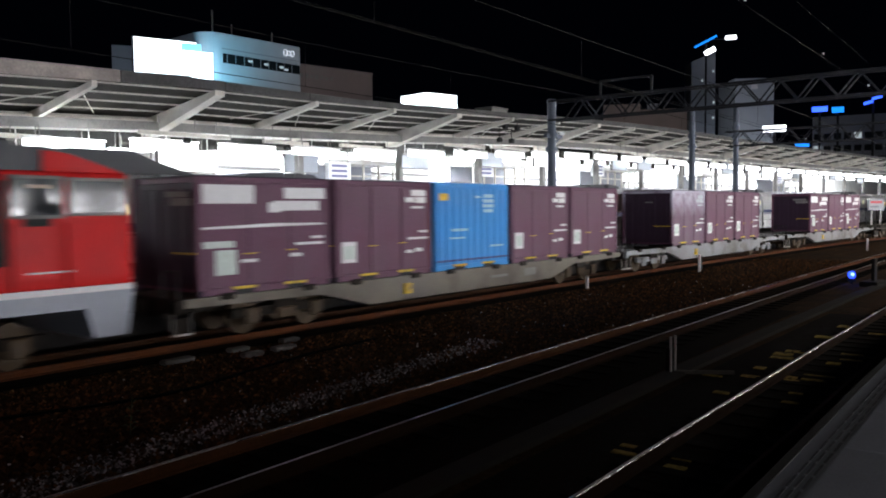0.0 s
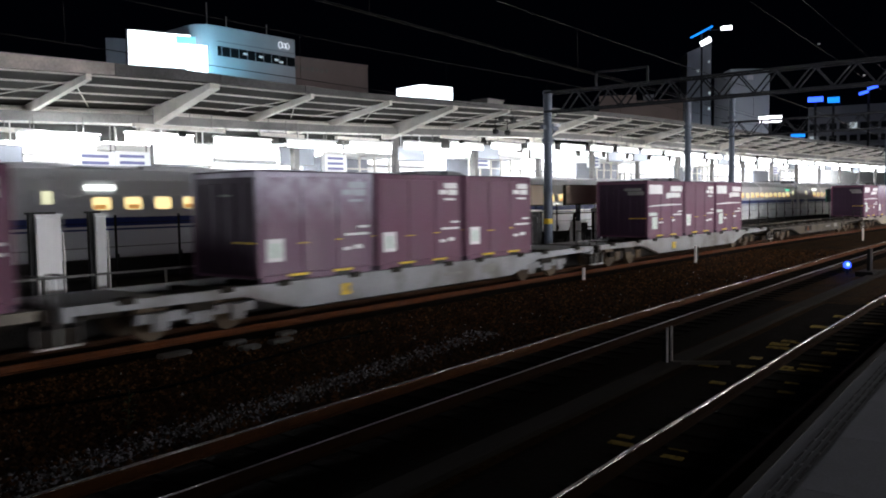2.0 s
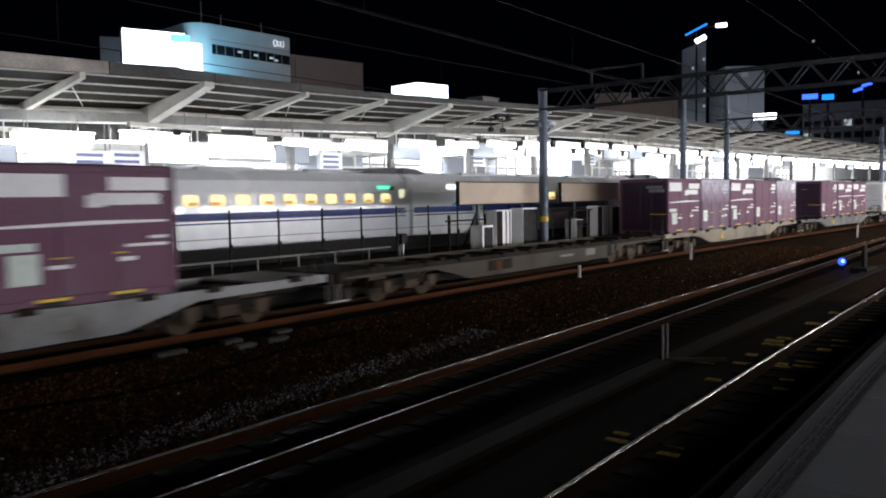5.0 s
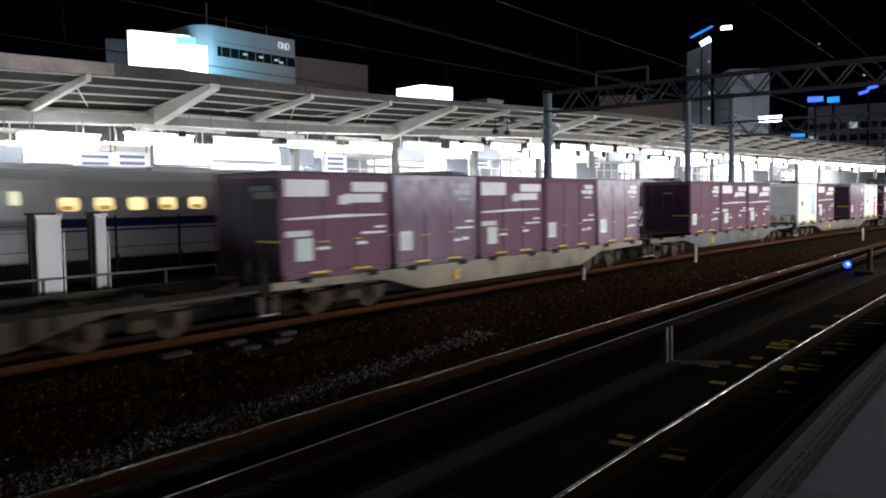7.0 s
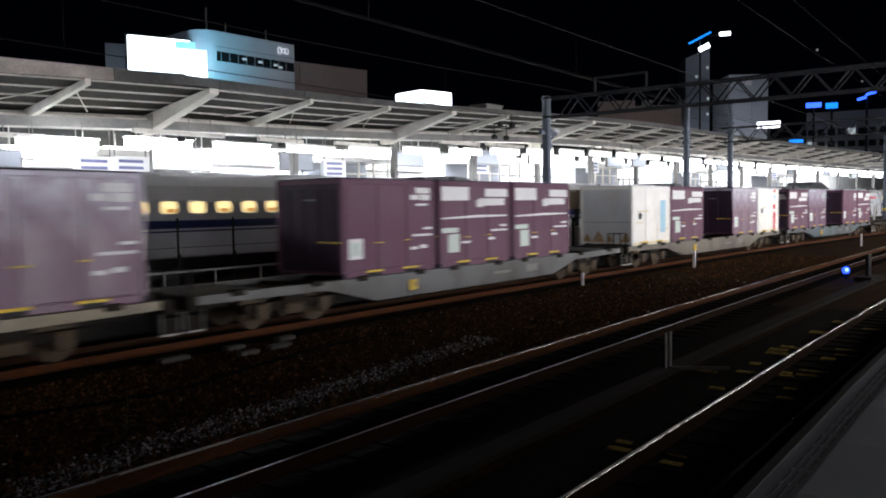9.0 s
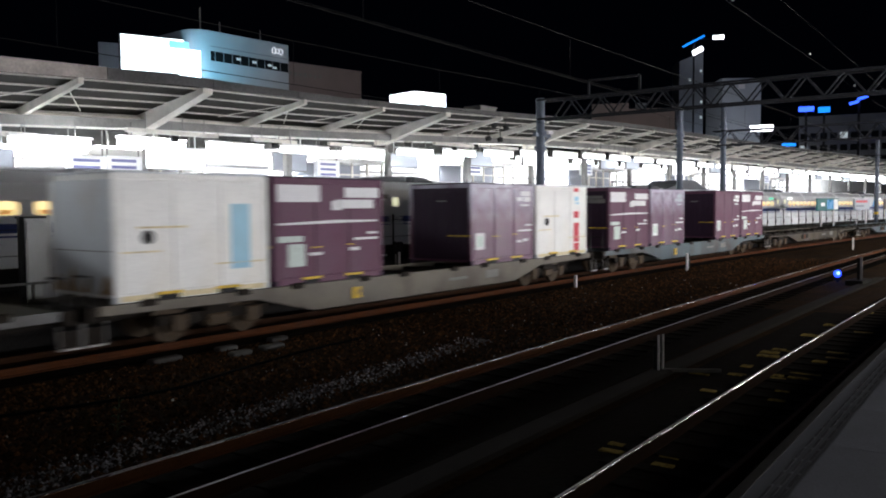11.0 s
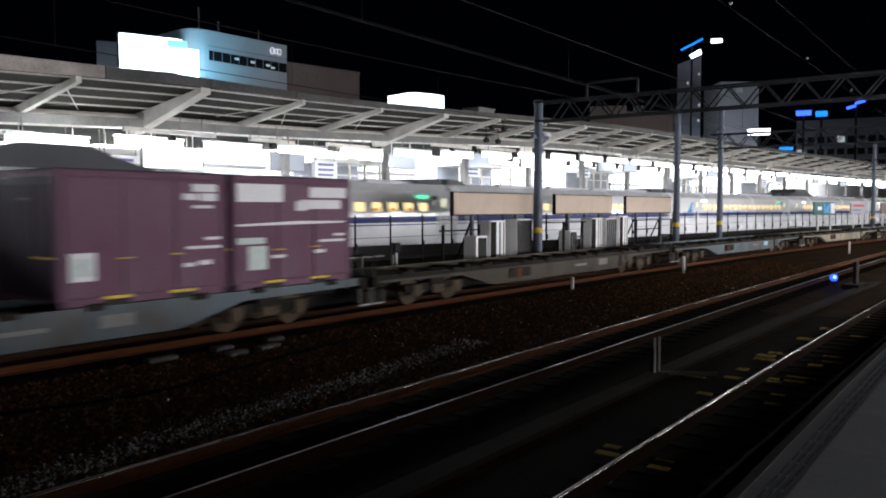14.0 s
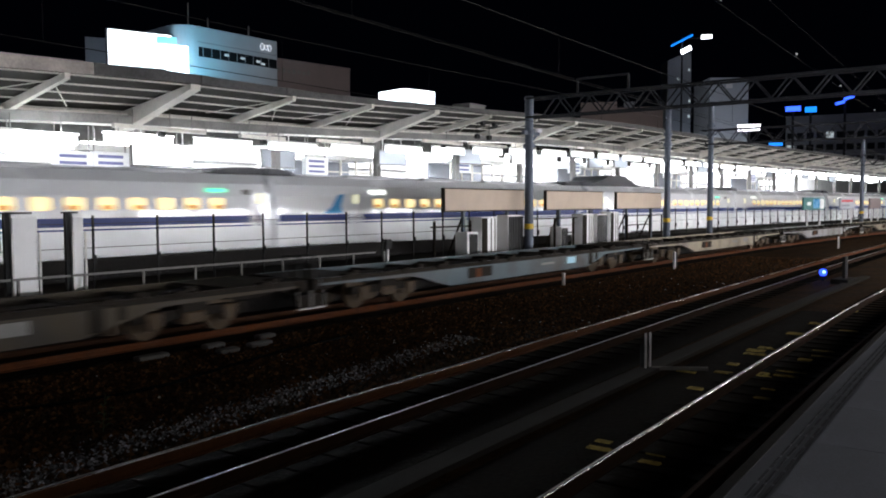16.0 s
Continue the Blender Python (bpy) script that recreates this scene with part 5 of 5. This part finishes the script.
for i in range(16):
    if i == 0:
        c = plain_car
    elif i in HUMPS or i in LAYOUT:
        c = express_car(HUMPS.get(i), **LAYOUT.get(i, {}))
    else:
        c = copy_thing(plain_car, pose(0, 0, 0))
    cars.append((c, -29.6 + 25 * i + 12.5))

# ---- buildings of the town ----
def far_place(az, dist):
    return Vector((dist * math.cos(math.radians(az)), dist * math.sin(math.radians(az)), 0))


def facing(az, dist, turn=0):
    """A pose at that bearing whose -y side looks back to the platform."""
    p = far_place(az, dist)
    return pose(p.x, p.y, 0, 0, 0, az - 90 + turn)


def height(tan, dist):
    return EYE[2] + tan * dist


def window_rows(t, w, y, z0, rows, cols, dz, dx, lit, seed):
    r = random.Random(seed)
    me = mesh_of("window", B(-dx * 0.36, dx * 0.36, -0.06, 0.05, 0, dz * 0.5), M["glass"])
    ml = mesh_of("window", B(-dx * 0.36, dx * 0.36, -0.06, 0.05, 0, dz * 0.5), GL["dimwin"])
    for j in range(rows):
        for i in range(cols):
            share("window", ml if r.random() < lit else me, t, pose(-w / 2 + (i + 0.5) * w / cols, y, z0 + j * dz))


D1 = 150.0
t = thing("office_building", "pale curved office block with a lit rooftop sign", "building", m=facing(49.95, D1, 36))
w = 20.9
hgt = height(0.2085, D1)
bm = bmesh.new()
outline = [(w / 2, 0), (w / 2, 16), (-w / 2, 16)] + [(-w / 2 + 3.5 - 3.5 * math.cos(a), 3.5 - 3.5 * math.sin(a)) for a in [i * math.pi / 16 for i in range(9)]]
a = [bm.verts.new((x, y, -0.2)) for x, y in outline]
b = [bm.verts.new((x, y, hgt)) for x, y in outline]
bm.faces.new(a)
bm.faces.new(b[::-1])
for i in range(len(a)):
    j = (i + 1) % len(a)
    bm.faces.new((a[i], b[i], b[j], a[j]))
part("wall", bm, M["pale_wall"], t, "pale tiled wall")
part("seam", B(-w / 2 + 3.5, w / 2, -0.03, 0.1, hgt - 2.75, hgt - 2.6), M["grey_wall"], t)
part("window_band", B(-w / 2 + 3.6, w / 2 - 0.1, -0.05, 0.3, hgt - 5.2, hgt - 3.5), M["glass"], t, "dark ribbon window")
for i in range(9):
    part("mullion", B(-w / 2 + 4.4 + 1.8 * i, -w / 2 + 4.52 + 1.8 * i, -0.09, 0.0, hgt - 5.2, hgt - 3.5), M["grey_wall"], t)
for x, z in ((-1.5, hgt - 4.0), (5.5, hgt - 4.2), (6.6, hgt - 4.5), (2.0, hgt - 4.1)):
    part("lit_window", B(x, x + 0.9, -0.12, 0.1, z - 0.4, z), GL["dimwin"], t)
for k, x in enumerate((6.9, 7.75, 8.55)):
    bm = bmesh.new()
    n = 12
    for i in range(n):
        a0, a1 = 2 * math.pi * i / n, 2 * math.pi * (i + 1) / n
        beam(bm, (x + 0.42 * math.cos(a0), -0.15, hgt - 1.5 + (0.62, 0.42, 0.55)[k] * math.sin(a0)), (x + 0.42 * math.cos(a1), -0.15, hgt - 1.5 + (0.62, 0.42, 0.55)[k] * math.sin(a1)), 0.1)
    part("sign_ring", bm, GL["dimneon"], t, "white ring-shaped sign")
for x in (-w / 2 + 3, -w / 2 + 7, w / 2 - 5):
    part("antenna", B(x - 0.09, x + 0.09, 2, 2.15, hgt, hgt + (4.2 if x < -6 else 2.4)), M["fascia"], t)

t = thing("rooftop_sign", "huge glowing white rooftop advertising sign", "sign", m=facing(55.85, D1 - 6, 12))
w = 2 * (D1 - 6) * math.tan(math.radians(2.02))
z0, z1 = height(0.163, D1 - 6), height(0.2025, D1 - 6)
part("face", B(-w / 2, w / 2, 0, 0.4, z0, z1), GL["bigsign"], t, "glowing white sign face")
part("frame", B(-w / 2 - 0.3, w / 2 + 0.3, 0.4, 1.0, z0 - 0.3, z1 + 0.3), M["truss"], t)
part("pole", B(-w / 4, w / 4, 0.6, 0.9, -0.2, z0), M["truss"], t)

t = thing("corner_sign", "glowing white sign on the curved corner", "sign", m=facing(53.5, D1 - 9, 12))
part("face", B(-1.75, 1.75, 0, 0.3, height(0.1585, D1 - 9), height(0.19, D1 - 9)), GL["bigsign"], t, "glowing white sign face")
part("pole", B(-0.6, 0.6, 0.3, 0.7, -0.2, height(0.1585, D1 - 9)), M["truss"], t)
part("lamp_box", B(-3.1, 0.0, 0.6, 1.6, height(0.192, D1 - 9), height(0.2, D1 - 9)), GL["cyan"], t, "cyan lit box")

t = thing("block_building", "dim grey concrete block behind the rooftop sign", "building", m=facing(57.5, D1 + 8))
w = 2 * (D1 + 8) * math.tan(math.radians(1.75))
part("wall", B(-w / 2, w / 2, 0, 14, -0.2, height(0.193, D1 + 8)), M["pale_wall"], t)

t = thing("hotel_building", "brown tiled hotel block with faint letter bars", "building", m=facing(44.4, D1 + 12, 34))
w = 18.6
hgt = height(0.173, D1 + 12)
part("wall", B(-w / 2, w / 2, 0, 14, -0.2, hgt), M["brown_wall"], t, "brown tiled wall")
part("parapet", B(-w / 2 - 0.1, w / 2 + 0.1, -0.1, 14.1, hgt, hgt + 0.4), M["brown_wall"], t)
for i in range(7):
    x = -w / 2 + 1.2 + i * 1.15
    part("letter_bar", B(x, x + 0.6, -0.1, 0.05, hgt - 2.1 - (i % 2) * 0.15, hgt - 1.35 - (i % 3) * 0.12), M["fascia"], t, "faint grey letter bar")

t = thing("roof_billboard", "glowing white two-sided box sign above the canopy", "sign", m=facing(37.7, 110))
z0, z1 = height(0.128, 110), height(0.1455, 110)
bm = bmesh.new()
prism(bm, [(-3.85, 0), (-3.85, z1 - z0 - 0.55), (-0.4, z1 - z0), (3.85, z1 - z0 - 0.45), (3.85, -0.2)], 0, 1.2)
f = part("face", bm, GL["bigsign"], t, "glowing white face")
f.location.z = z0
part("pole", B(-0.5, 0.5, 0.2, 1.0, -0.2, z0), M["truss"], t)
part("red_strip", B(0.8, 3.6, -0.06, 0.2, z0 - 0.75, z0 - 0.2), M["red_mark"], t, "dim red strip")

DT = 380.0
t = thing("tower_building", "dark office tower with blue and white roof lights", "building", m=facing(18.55, DT, 15))
w = 10.6
hgt = height(0.172, DT)
part("wall", B(-w / 2, w / 2, 0, 12, -0.2, hgt), M["grey_wall"], t)
bm = bmesh.new()
prism(bm, [(-w / 2, hgt), (w / 2, hgt), (w / 2, hgt + 4.2)], 0, 12)
part("sloped_top", bm, M["grey_wall"], t)
for x, k in ((3.9, 5), (3.6, 12), (4.2, 19), (-1.0, 9), (4.0, 26)):
    part("lit_window", B(x, x + 0.9, -0.06, 0.05, hgt - k, hgt - k + 1.2), GL["dimwin"], t)
t = thing("tower_roof_light", "blue and white lights on the tower roof", "sign", m=facing(18.4, DT - 10))
bm = bmesh.new()
beam(bm, (-4.7, 0, height(0.1895, DT - 10)), (4.5, 0, height(0.2013, DT - 10)), 0.7)
part("blue_line", bm, GL["skyblue"], t, "blue neon line")
bm = bmesh.new()
beam(bm, (-0.4, 0, height(0.181, DT - 10)), (3.8, 0, height(0.1865, DT - 10)), 1.8)
part("white_sign", bm, GL["whiteneon"], t, "white lit sign")
part("white_sign", B(8.0, 12.6, 0, 0.5, height(0.196, DT - 10), height(0.2005, DT - 10)), GL["whiteneon"], t, "white lit sign")
part("pole", B(-0.4, 0.4, 0.5, 1.0, -0.2, height(0.2, DT - 10)), M["truss"], t)
part("arm", B(0, 12, 0.6, 0.9, height(0.197, DT - 10), height(0.198, DT - 10)), M["truss"], t)

D3 = 240.0
t = thing("department_building", "pale windowless block with a faint emblem", "building", m=facing(15.3, D3, 20))
w = 2 * D3 * math.tan(math.radians(1.3))
hgt = height(0.1485, D3)
part("wall", B(-w / 2, w / 2, 0, 14, -0.2, hgt), M["pale_wall"], t)
part("emblem", B(-0.9, 0.9, -0.1, 0.05, hgt - 3.0, hgt - 1.4), M["label"], t)
window_rows(t, w, 0, 5, 3, 5, 4.0, w / 5, 0.05, 5)
t = thing("annex_building", "low grey annex block beyond the canopy", "building", m=facing(22.4, 200))
part("wall", B(-10.0, 9.8, 0, 12, -0.2, height(0.118, 200)), M["brown_wall"], t)
part("upper_wall", B(-10.0, -1.2, 0, 12, height(0.118, 200), height(0.1255, 200)), M["brown_wall"], t)
part("plant_room", B(0.5, 3.0, 2, 6, height(0.118, 200), height(0.118, 200) + 1.6), M["grey_wall"], t)
t = thing("far_block", "dark office block with blue signs on its roof", "building", m=facing(8.2, 260))
hgt = height(0.1, 260)
part("wall", B(-16, 16, 0, 12, -0.2, hgt), M["grey_wall"], t)
window_rows(t, 32, 0, 4, 6, 12, 3.6, 32 / 12, 0.15, 8)


def lit_sign(az, dist, az2, tan0, tan1, glowing, label):
    t = thing("lit_sign", label, "sign", "distant lit signs", m=facing((az + az2) / 2, dist))
    w = dist * math.tan(math.radians(abs(az - az2)))
    part("face", B(-w / 2, w / 2, 0, 0.5, height(tan0, dist), height(tan1, dist)), glowing, t)
    part("pole", B(-0.3, 0.3, 0.5, 0.9, -0.2, height(tan1, dist)), M["truss"], t)


lit_sign(14.74, 180, 13.31, 0.0855, 0.0925, GL["whiteneon"], "white lit sign over the far canopy")
lit_sign(11.77, 230, 10.85, 0.106, 0.1115, GL["neon"], "bright blue lit sign")
lit_sign(10.6, 230, 9.9, 0.104, 0.11, GL["skyblue"], "sky blue lit panel")
t = thing("lit_sign", "two slanted blue neon lines", "sign", "distant lit signs", m=facing(8.25, 230))
for x0, x1, z0, z1 in ((-2.2, -0.1, 0.1115, 0.114), (-0.3, 2.0, 0.1165, 0.119)):
    bm = bmesh.new()
    beam(bm, (x0, 0, height(z0, 230)), (x1, 0, height(z1, 230)), 0.6)
    part("blue_line", bm, GL["neon"], t, "blue neon line")
part("pole", B(-0.3, 0.3, 0.5, 0.9, -0.2, height(0.118, 230)), M["truss"], t)
lit_sign(12.75, 210, 11.9, 0.067, 0.0705, GL["skyblue"], "low blue sign behind the trusses")


# ---- small things on the ground ----
def marker_post(s_x, y, h, label):
    t = thing("marker_post", label, "post", "marker posts", m=pose(s_x, y, -0.24))
    part("post", B(-0.05, 0.05, -0.05, 0.05, 0, h), M["label"], t, bevel=0.01)
    part("back_plate", B(0.05, 0.3, -0.04, 0.04, 0.1, h - 0.05), M["black"], t) if h > 0.5 else None


marker_post(26.6, 13.2, 0.46, "short white marker post in the ballast")
marker_post(36.0, 12.2, 0.8, "white marker post with a dark plate")
marker_post(58.0, 8.6, 0.8, "white marker post farther along")

t = thing("point_machine", "dark point machine with two upright rods and a bar", "point machine", m=pose(13.75, 5.15, -0.24, 0, 0, -6))
part("rod", B(-0.12, -0.085, -0.05, -0.02, 0, 0.7), M["label"], t)
part("rod", B(0.05, 0.085, -0.05, -0.02, 0, 0.7), M["label"], t)
part("box", B(-0.07, 0.04, -0.02, 0.1, 0, 0.5), M["black"], t, bevel=0.02)
bm = bmesh.new()
beam(bm, (0, -0.1, 0.06), (0.6, -0.9, 0.06), 0.06)
part("bar", bm, M["fascia"], t)

t = thing("blue_signal", "small ground signal with a bright blue lens", "signal", m=pose(33.6, 5.5, -0.24, 0, 0, -80.7))
part("stand", B(-0.05, 0.05, -0.05, 0.05, 0, 0.1), M["black"], t)
part("case", B(-0.15, 0.15, -0.02, 0.2, 0.08, 0.52), M["black"], t, bevel=0.02)
bm = bmesh.new()
disc(bm, 0, -0.08, -0.02, 0.34, 0.14, 18)
part("lens", bm, GL["blue"], t, "glowing blue lens")
bm = bmesh.new()
disc(bm, 0.03, -0.1, -0.08, 0.36, 0.06, 14)
part("bulb", bm, GL["blue_core"], t, "white-blue lamp core")
t = thing("point_machine", "dark point machine between the far tracks", "point machine", m=pose(33.2, 4.7, -0.24, 0, 0, -6))
part("base", B(-0.7, 0.7, -0.3, 0.3, 0, 0.18), M["black"], t, bevel=0.02)
part("rod", B(-0.1, 0.0, -0.05, 0.05, 0.18, 1.0), M["black"], t)
part("rod", B(0.2, 0.28, -0.05, 0.05, 0.18, 1.0), M["fascia"], t)

bm = bmesh.new()
sweep(bm, [(5.05, -0.24), (5.4, -0.24), (5.4, -0.17), (5.05, -0.17)], [2, 8, 14, 20, 28, 36], KN)
solid("cable_trough", bm, M["trough"], "grey concrete cable trough lid between the tracks", "cable trough", kind="structure")

mk = random.Random(9)
for x, y, w, d in ((8.95, 3.95, 0.12, 0.3), (9.25, 3.97, 0.1, 0.3), (9.13, 3.28, 0.1, 0.25), (8.78, 3.24, 0.14, 0.25), (12.8, 3.96, 0.15, 0.25), (14.3, 3.93, 0.15, 0.3), (14.0, 4.5, 0.1, 0.35), (14.3, 3.26, 0.2, 0.25), (14.6, 2.95, 0.12, 0.4), (19.55, 3.73, 0.3, 0.4), (16.43, 3.91, 0.2, 0.4), (16.86, 2.74, 0.14, 0.4), (16.36, 2.96, 0.2, 0.25), (17.26, 3.83, 0.2, 0.4), (21.5, 3.6, 0.3, 0.4), (20.6, 2.8, 0.2, 0.4), (12.9, 2.95, 0.1, 0.3), (24.5, 3.3, 0.3, 0.4), (14.63, 3.32, 0.3, 0.2), (14.86, 2.94, 0.35, 0.5), (12.74, 2.9, 0.12, 0.25), (13.43, 2.97, 0.12, 0.22), (15.16, 3.99, 0.2, 0.2), (16.84, 3.98, 0.25, 0.35), (17.5, 2.83, 0.15, 0.4)):
    bm = B(x - w / 2, x + w / 2, y - d / 2, y + d / 2, -0.24, -0.215)
    solid("sleeper_marking", bm, M["worn_yellow"], "worn yellow painted plate on a sleeper", "marking", "yellow markings", bevel=0.005)
for x, y, w in ((10.8, 13.6, 0.5), (10.6, 12.9, 0.5), (11.5, 12.95, 0.6), (12.25, 13.6, 0.5), (9.3, 13.6, 0.7)):
    bm = B(x - w / 2, x + w / 2, y - 0.12, y + 0.12, -0.24, -0.14)
    solid("stone_slab", bm, M["sill_slate"], "pale flat slab lying in the ballast", "slab", "ballast slabs", bevel=0.03)


t = thing("ground_cable", "black cable lying loose on the ballast", "cable")
bm = bmesh.new()
path = [(2.0, 12.6), (4.5, 12.2), (6.3, 11.55), (7.2, 11.3), (8.1, 11.3), (9.3, 11.6), (11.5, 12.0), (13.5, 12.1)]
for (x0, y0), (x1, y1) in zip(path, path[1:]):
    beam(bm, (x0, y0, -0.2), (x1 + 0.01, y1, -0.2), 0.045)
part("sheath", bm, M["cable"], t)

t = thing("weed", "thin green weed growing in the ballast", "plant", m=pose(5.9, 9.75, -0.24))
bm = bmesh.new()
beam(bm, (0, 0, 0), (0.02, 0, 0.28), 0.008)
beam(bm, (0.02, 0, 0.28), (0.05, 0.01, 0.52), 0.006)
part("stem", bm, M["leaf"], t)
for i in range(9):
    a = i * 2.4
    z = 0.05 + 0.045 * i
    bm = bmesh.new()
    p = [Vector((0.01 + 0.004 * i, 0, z)) + Vector((math.cos(a) * u, math.sin(a) * u, v)) for u, v in ((0, 0), (0.07, 0.05), (0.13, 0.03))]
    q = Vector((-math.sin(a), math.cos(a), 0)) * 0.018
    vs = [bm.verts.new(c) for c in (p[0], p[1] + q, p[2], p[1] - q)]
    bm.faces.new(vs)
    ws = [bm.verts.new(c.co - Vector((0, 0, 0.003))) for c in vs]
    bm.faces.new(ws[::-1])
    for j in range(4):
        bm.faces.new((vs[j], ws[j], ws[(j + 1) % 4], vs[(j + 1) % 4]))
    part("leaf", bm, M["leaf"], t)

for s0, y0, z0 in ((39.4, 26.0, 7.55), (40.6, 26.0, 7.55), (39.4, 26.4, 6.8), (40.6, 26.4, 6.8)):
    t = thing("loudspeaker", "dark round loudspeaker hung under the canopy", "loudspeaker", "canopy loudspeakers", m=on_line(s0, y0, z0))
    bm = bmesh.new()
    disc(bm, 0, -0.12, 0.12, 0, 0.15, 16)
    part("horn", bm, M["black"], t)
    part("bracket", B(-0.02, 0.02, -0.02, 0.02, 0.12, 0.75), M["black"], t)


def gravel(name, label, material, count, seed, place, size):
    r = random.Random(seed)
    verts, faces = [], []
    for i in range(count):
        x, y = place(r)
        k = size * (0.5 + r.random())
        a = r.random() * 6.28
        o = len(verts)
        for dx, dy, dz in ((1, 0, 0), (-0.3, 0.9, 0), (-0.8, -0.5, 0), (0.1, -0.8, 0.1), (0.1, 0.1, 0.9), (0.3, 0.5, 0.5)):
            j = 0.7 + 0.6 * r.random()
            verts.append((x + k * j * (dx * math.cos(a) - dy * math.sin(a)), y + k * j * (dx * math.sin(a) + dy * math.cos(a)), -0.25 + k * dz * j))
        for f in ((0, 1, 5), (1, 4, 5), (0, 5, 4), (1, 2, 4), (2, 3, 4), (3, 0, 4), (0, 2, 1), (0, 3, 2)):
            faces.append([o + i for i in f])
    me = bpy.data.meshes.new(name)
    me.from_pydata(verts, [], faces)
    me.materials.append(material)
    tagged(new(name, me), label, "gravel", kind="stuff")


def strip(r):
    x = 3.0 + 12 * r.random() ** 1.25
    return x, 8.35 + 0.1 * x + r.gauss(0, 0.24 - 0.004 * x)


def bed(r):
    x = 2 + 45 * r.random() ** 1.6
    return x, 8.4 + 5.4 * r.random() + bend(x)


gravel("pale_gravel", "pale grey stones strewn in a strip", M["stone"], 6500, 1, strip, 0.03)
def sparse(r):
    x = 2.5 + 30 * r.random() ** 1.5
    return x, 8.4 + 5.2 * r.random() + bend(x)


gravel("bright_gravel", "scattered pale stones among the brown ballast", M["unit_white"], 260, 7, sparse, 0.03)
gravel("brown_gravel", "brown stones of the track ballast", M["stone_brown"], 30000, 2, bed, 0.045)


# ---- near canopy over the platform, behind and above the view ----
bm = bmesh.new()
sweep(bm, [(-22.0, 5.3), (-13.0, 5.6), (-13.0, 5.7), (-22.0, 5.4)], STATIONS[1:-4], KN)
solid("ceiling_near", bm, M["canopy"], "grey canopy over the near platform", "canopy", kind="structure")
bm = bmesh.new()
sweep(bm, [(-16.3, 1.1), (-16.0, 1.1), (-16.0, 4.4), (-16.3, 4.4)], STATIONS[1:-4], KN)
solid("wall_concourse", bm, M["white_steel"], "pale concourse front behind the near platform", "wall", kind="structure")
# unseen pillars, panels and a beam, added to split the concourse light
for i in range(-9, 40):
    t = thing("platform_pillar", "unseen white pillar added to break up the concourse light", "pillar", "near platform pillars", m=on_line(3.4 * i, -14.4, 1.1, KN))
    w = 0.25 if i % 3 else 0.6
    part("shaft", B(-w, w, -0.15, 0.15, 0, 4.4), M["white_steel"], t)
    part("panel", B(w, w + 0.9, 0.0, 0.05, 0.0, 1.0 + 0.5 * (i % 4)), M["grey_wall"], t)
bm = bmesh.new()
sweep(bm, [(-14.5, 3.05), (-14.3, 3.05), (-14.3, 3.35), (-14.5, 3.35)], STATIONS[1:-4], KN)
solid("beam_near", bm, M["white_steel"], "unseen beam added to break up the concourse light", "beam", kind="structure")
bm = bmesh.new()
sweep(bm, [(-22.3, -0.2), (-22.0, -0.2), (-22.0, 5.6), (-22.3, 5.6)], STATIONS[1:-4], KN)
solid("wall_south", bm, M["concrete"], "plain wall at the back of the near platform", "wall", kind="structure")


# ---- what moves ----
def motions():
    times = [float(i) for i in range(17)]
    for ob, offset, local in MOVERS:
        walk(ob, [(t, on_line(freight_s(t) + offset, MID_Y) @ local) for t in times])
    # wheels turn as far as their wagon rolls
    for ob, offset, local in MOVERS[:]:
        if ob.name.startswith("container_wagon"):
            for w in ob.children_recursive:
                if w.name.startswith("wheelset"):
                    place = w.location.copy()
                    rows = []
                    for i in range(0, 481):
                        a = math.degrees((freight_s(i / 30) - freight_s(0)) / 0.43)
                        rows.append((i / 30, pose(place.x, place.y, place.z, 0, a % 360, 0)))
                    walk(w, rows)
    for ob, u in cars:
        walk(ob, [(t, on_line(u - express_d(t), EXP_Y, EXP_Z)) for t in times])


motions()
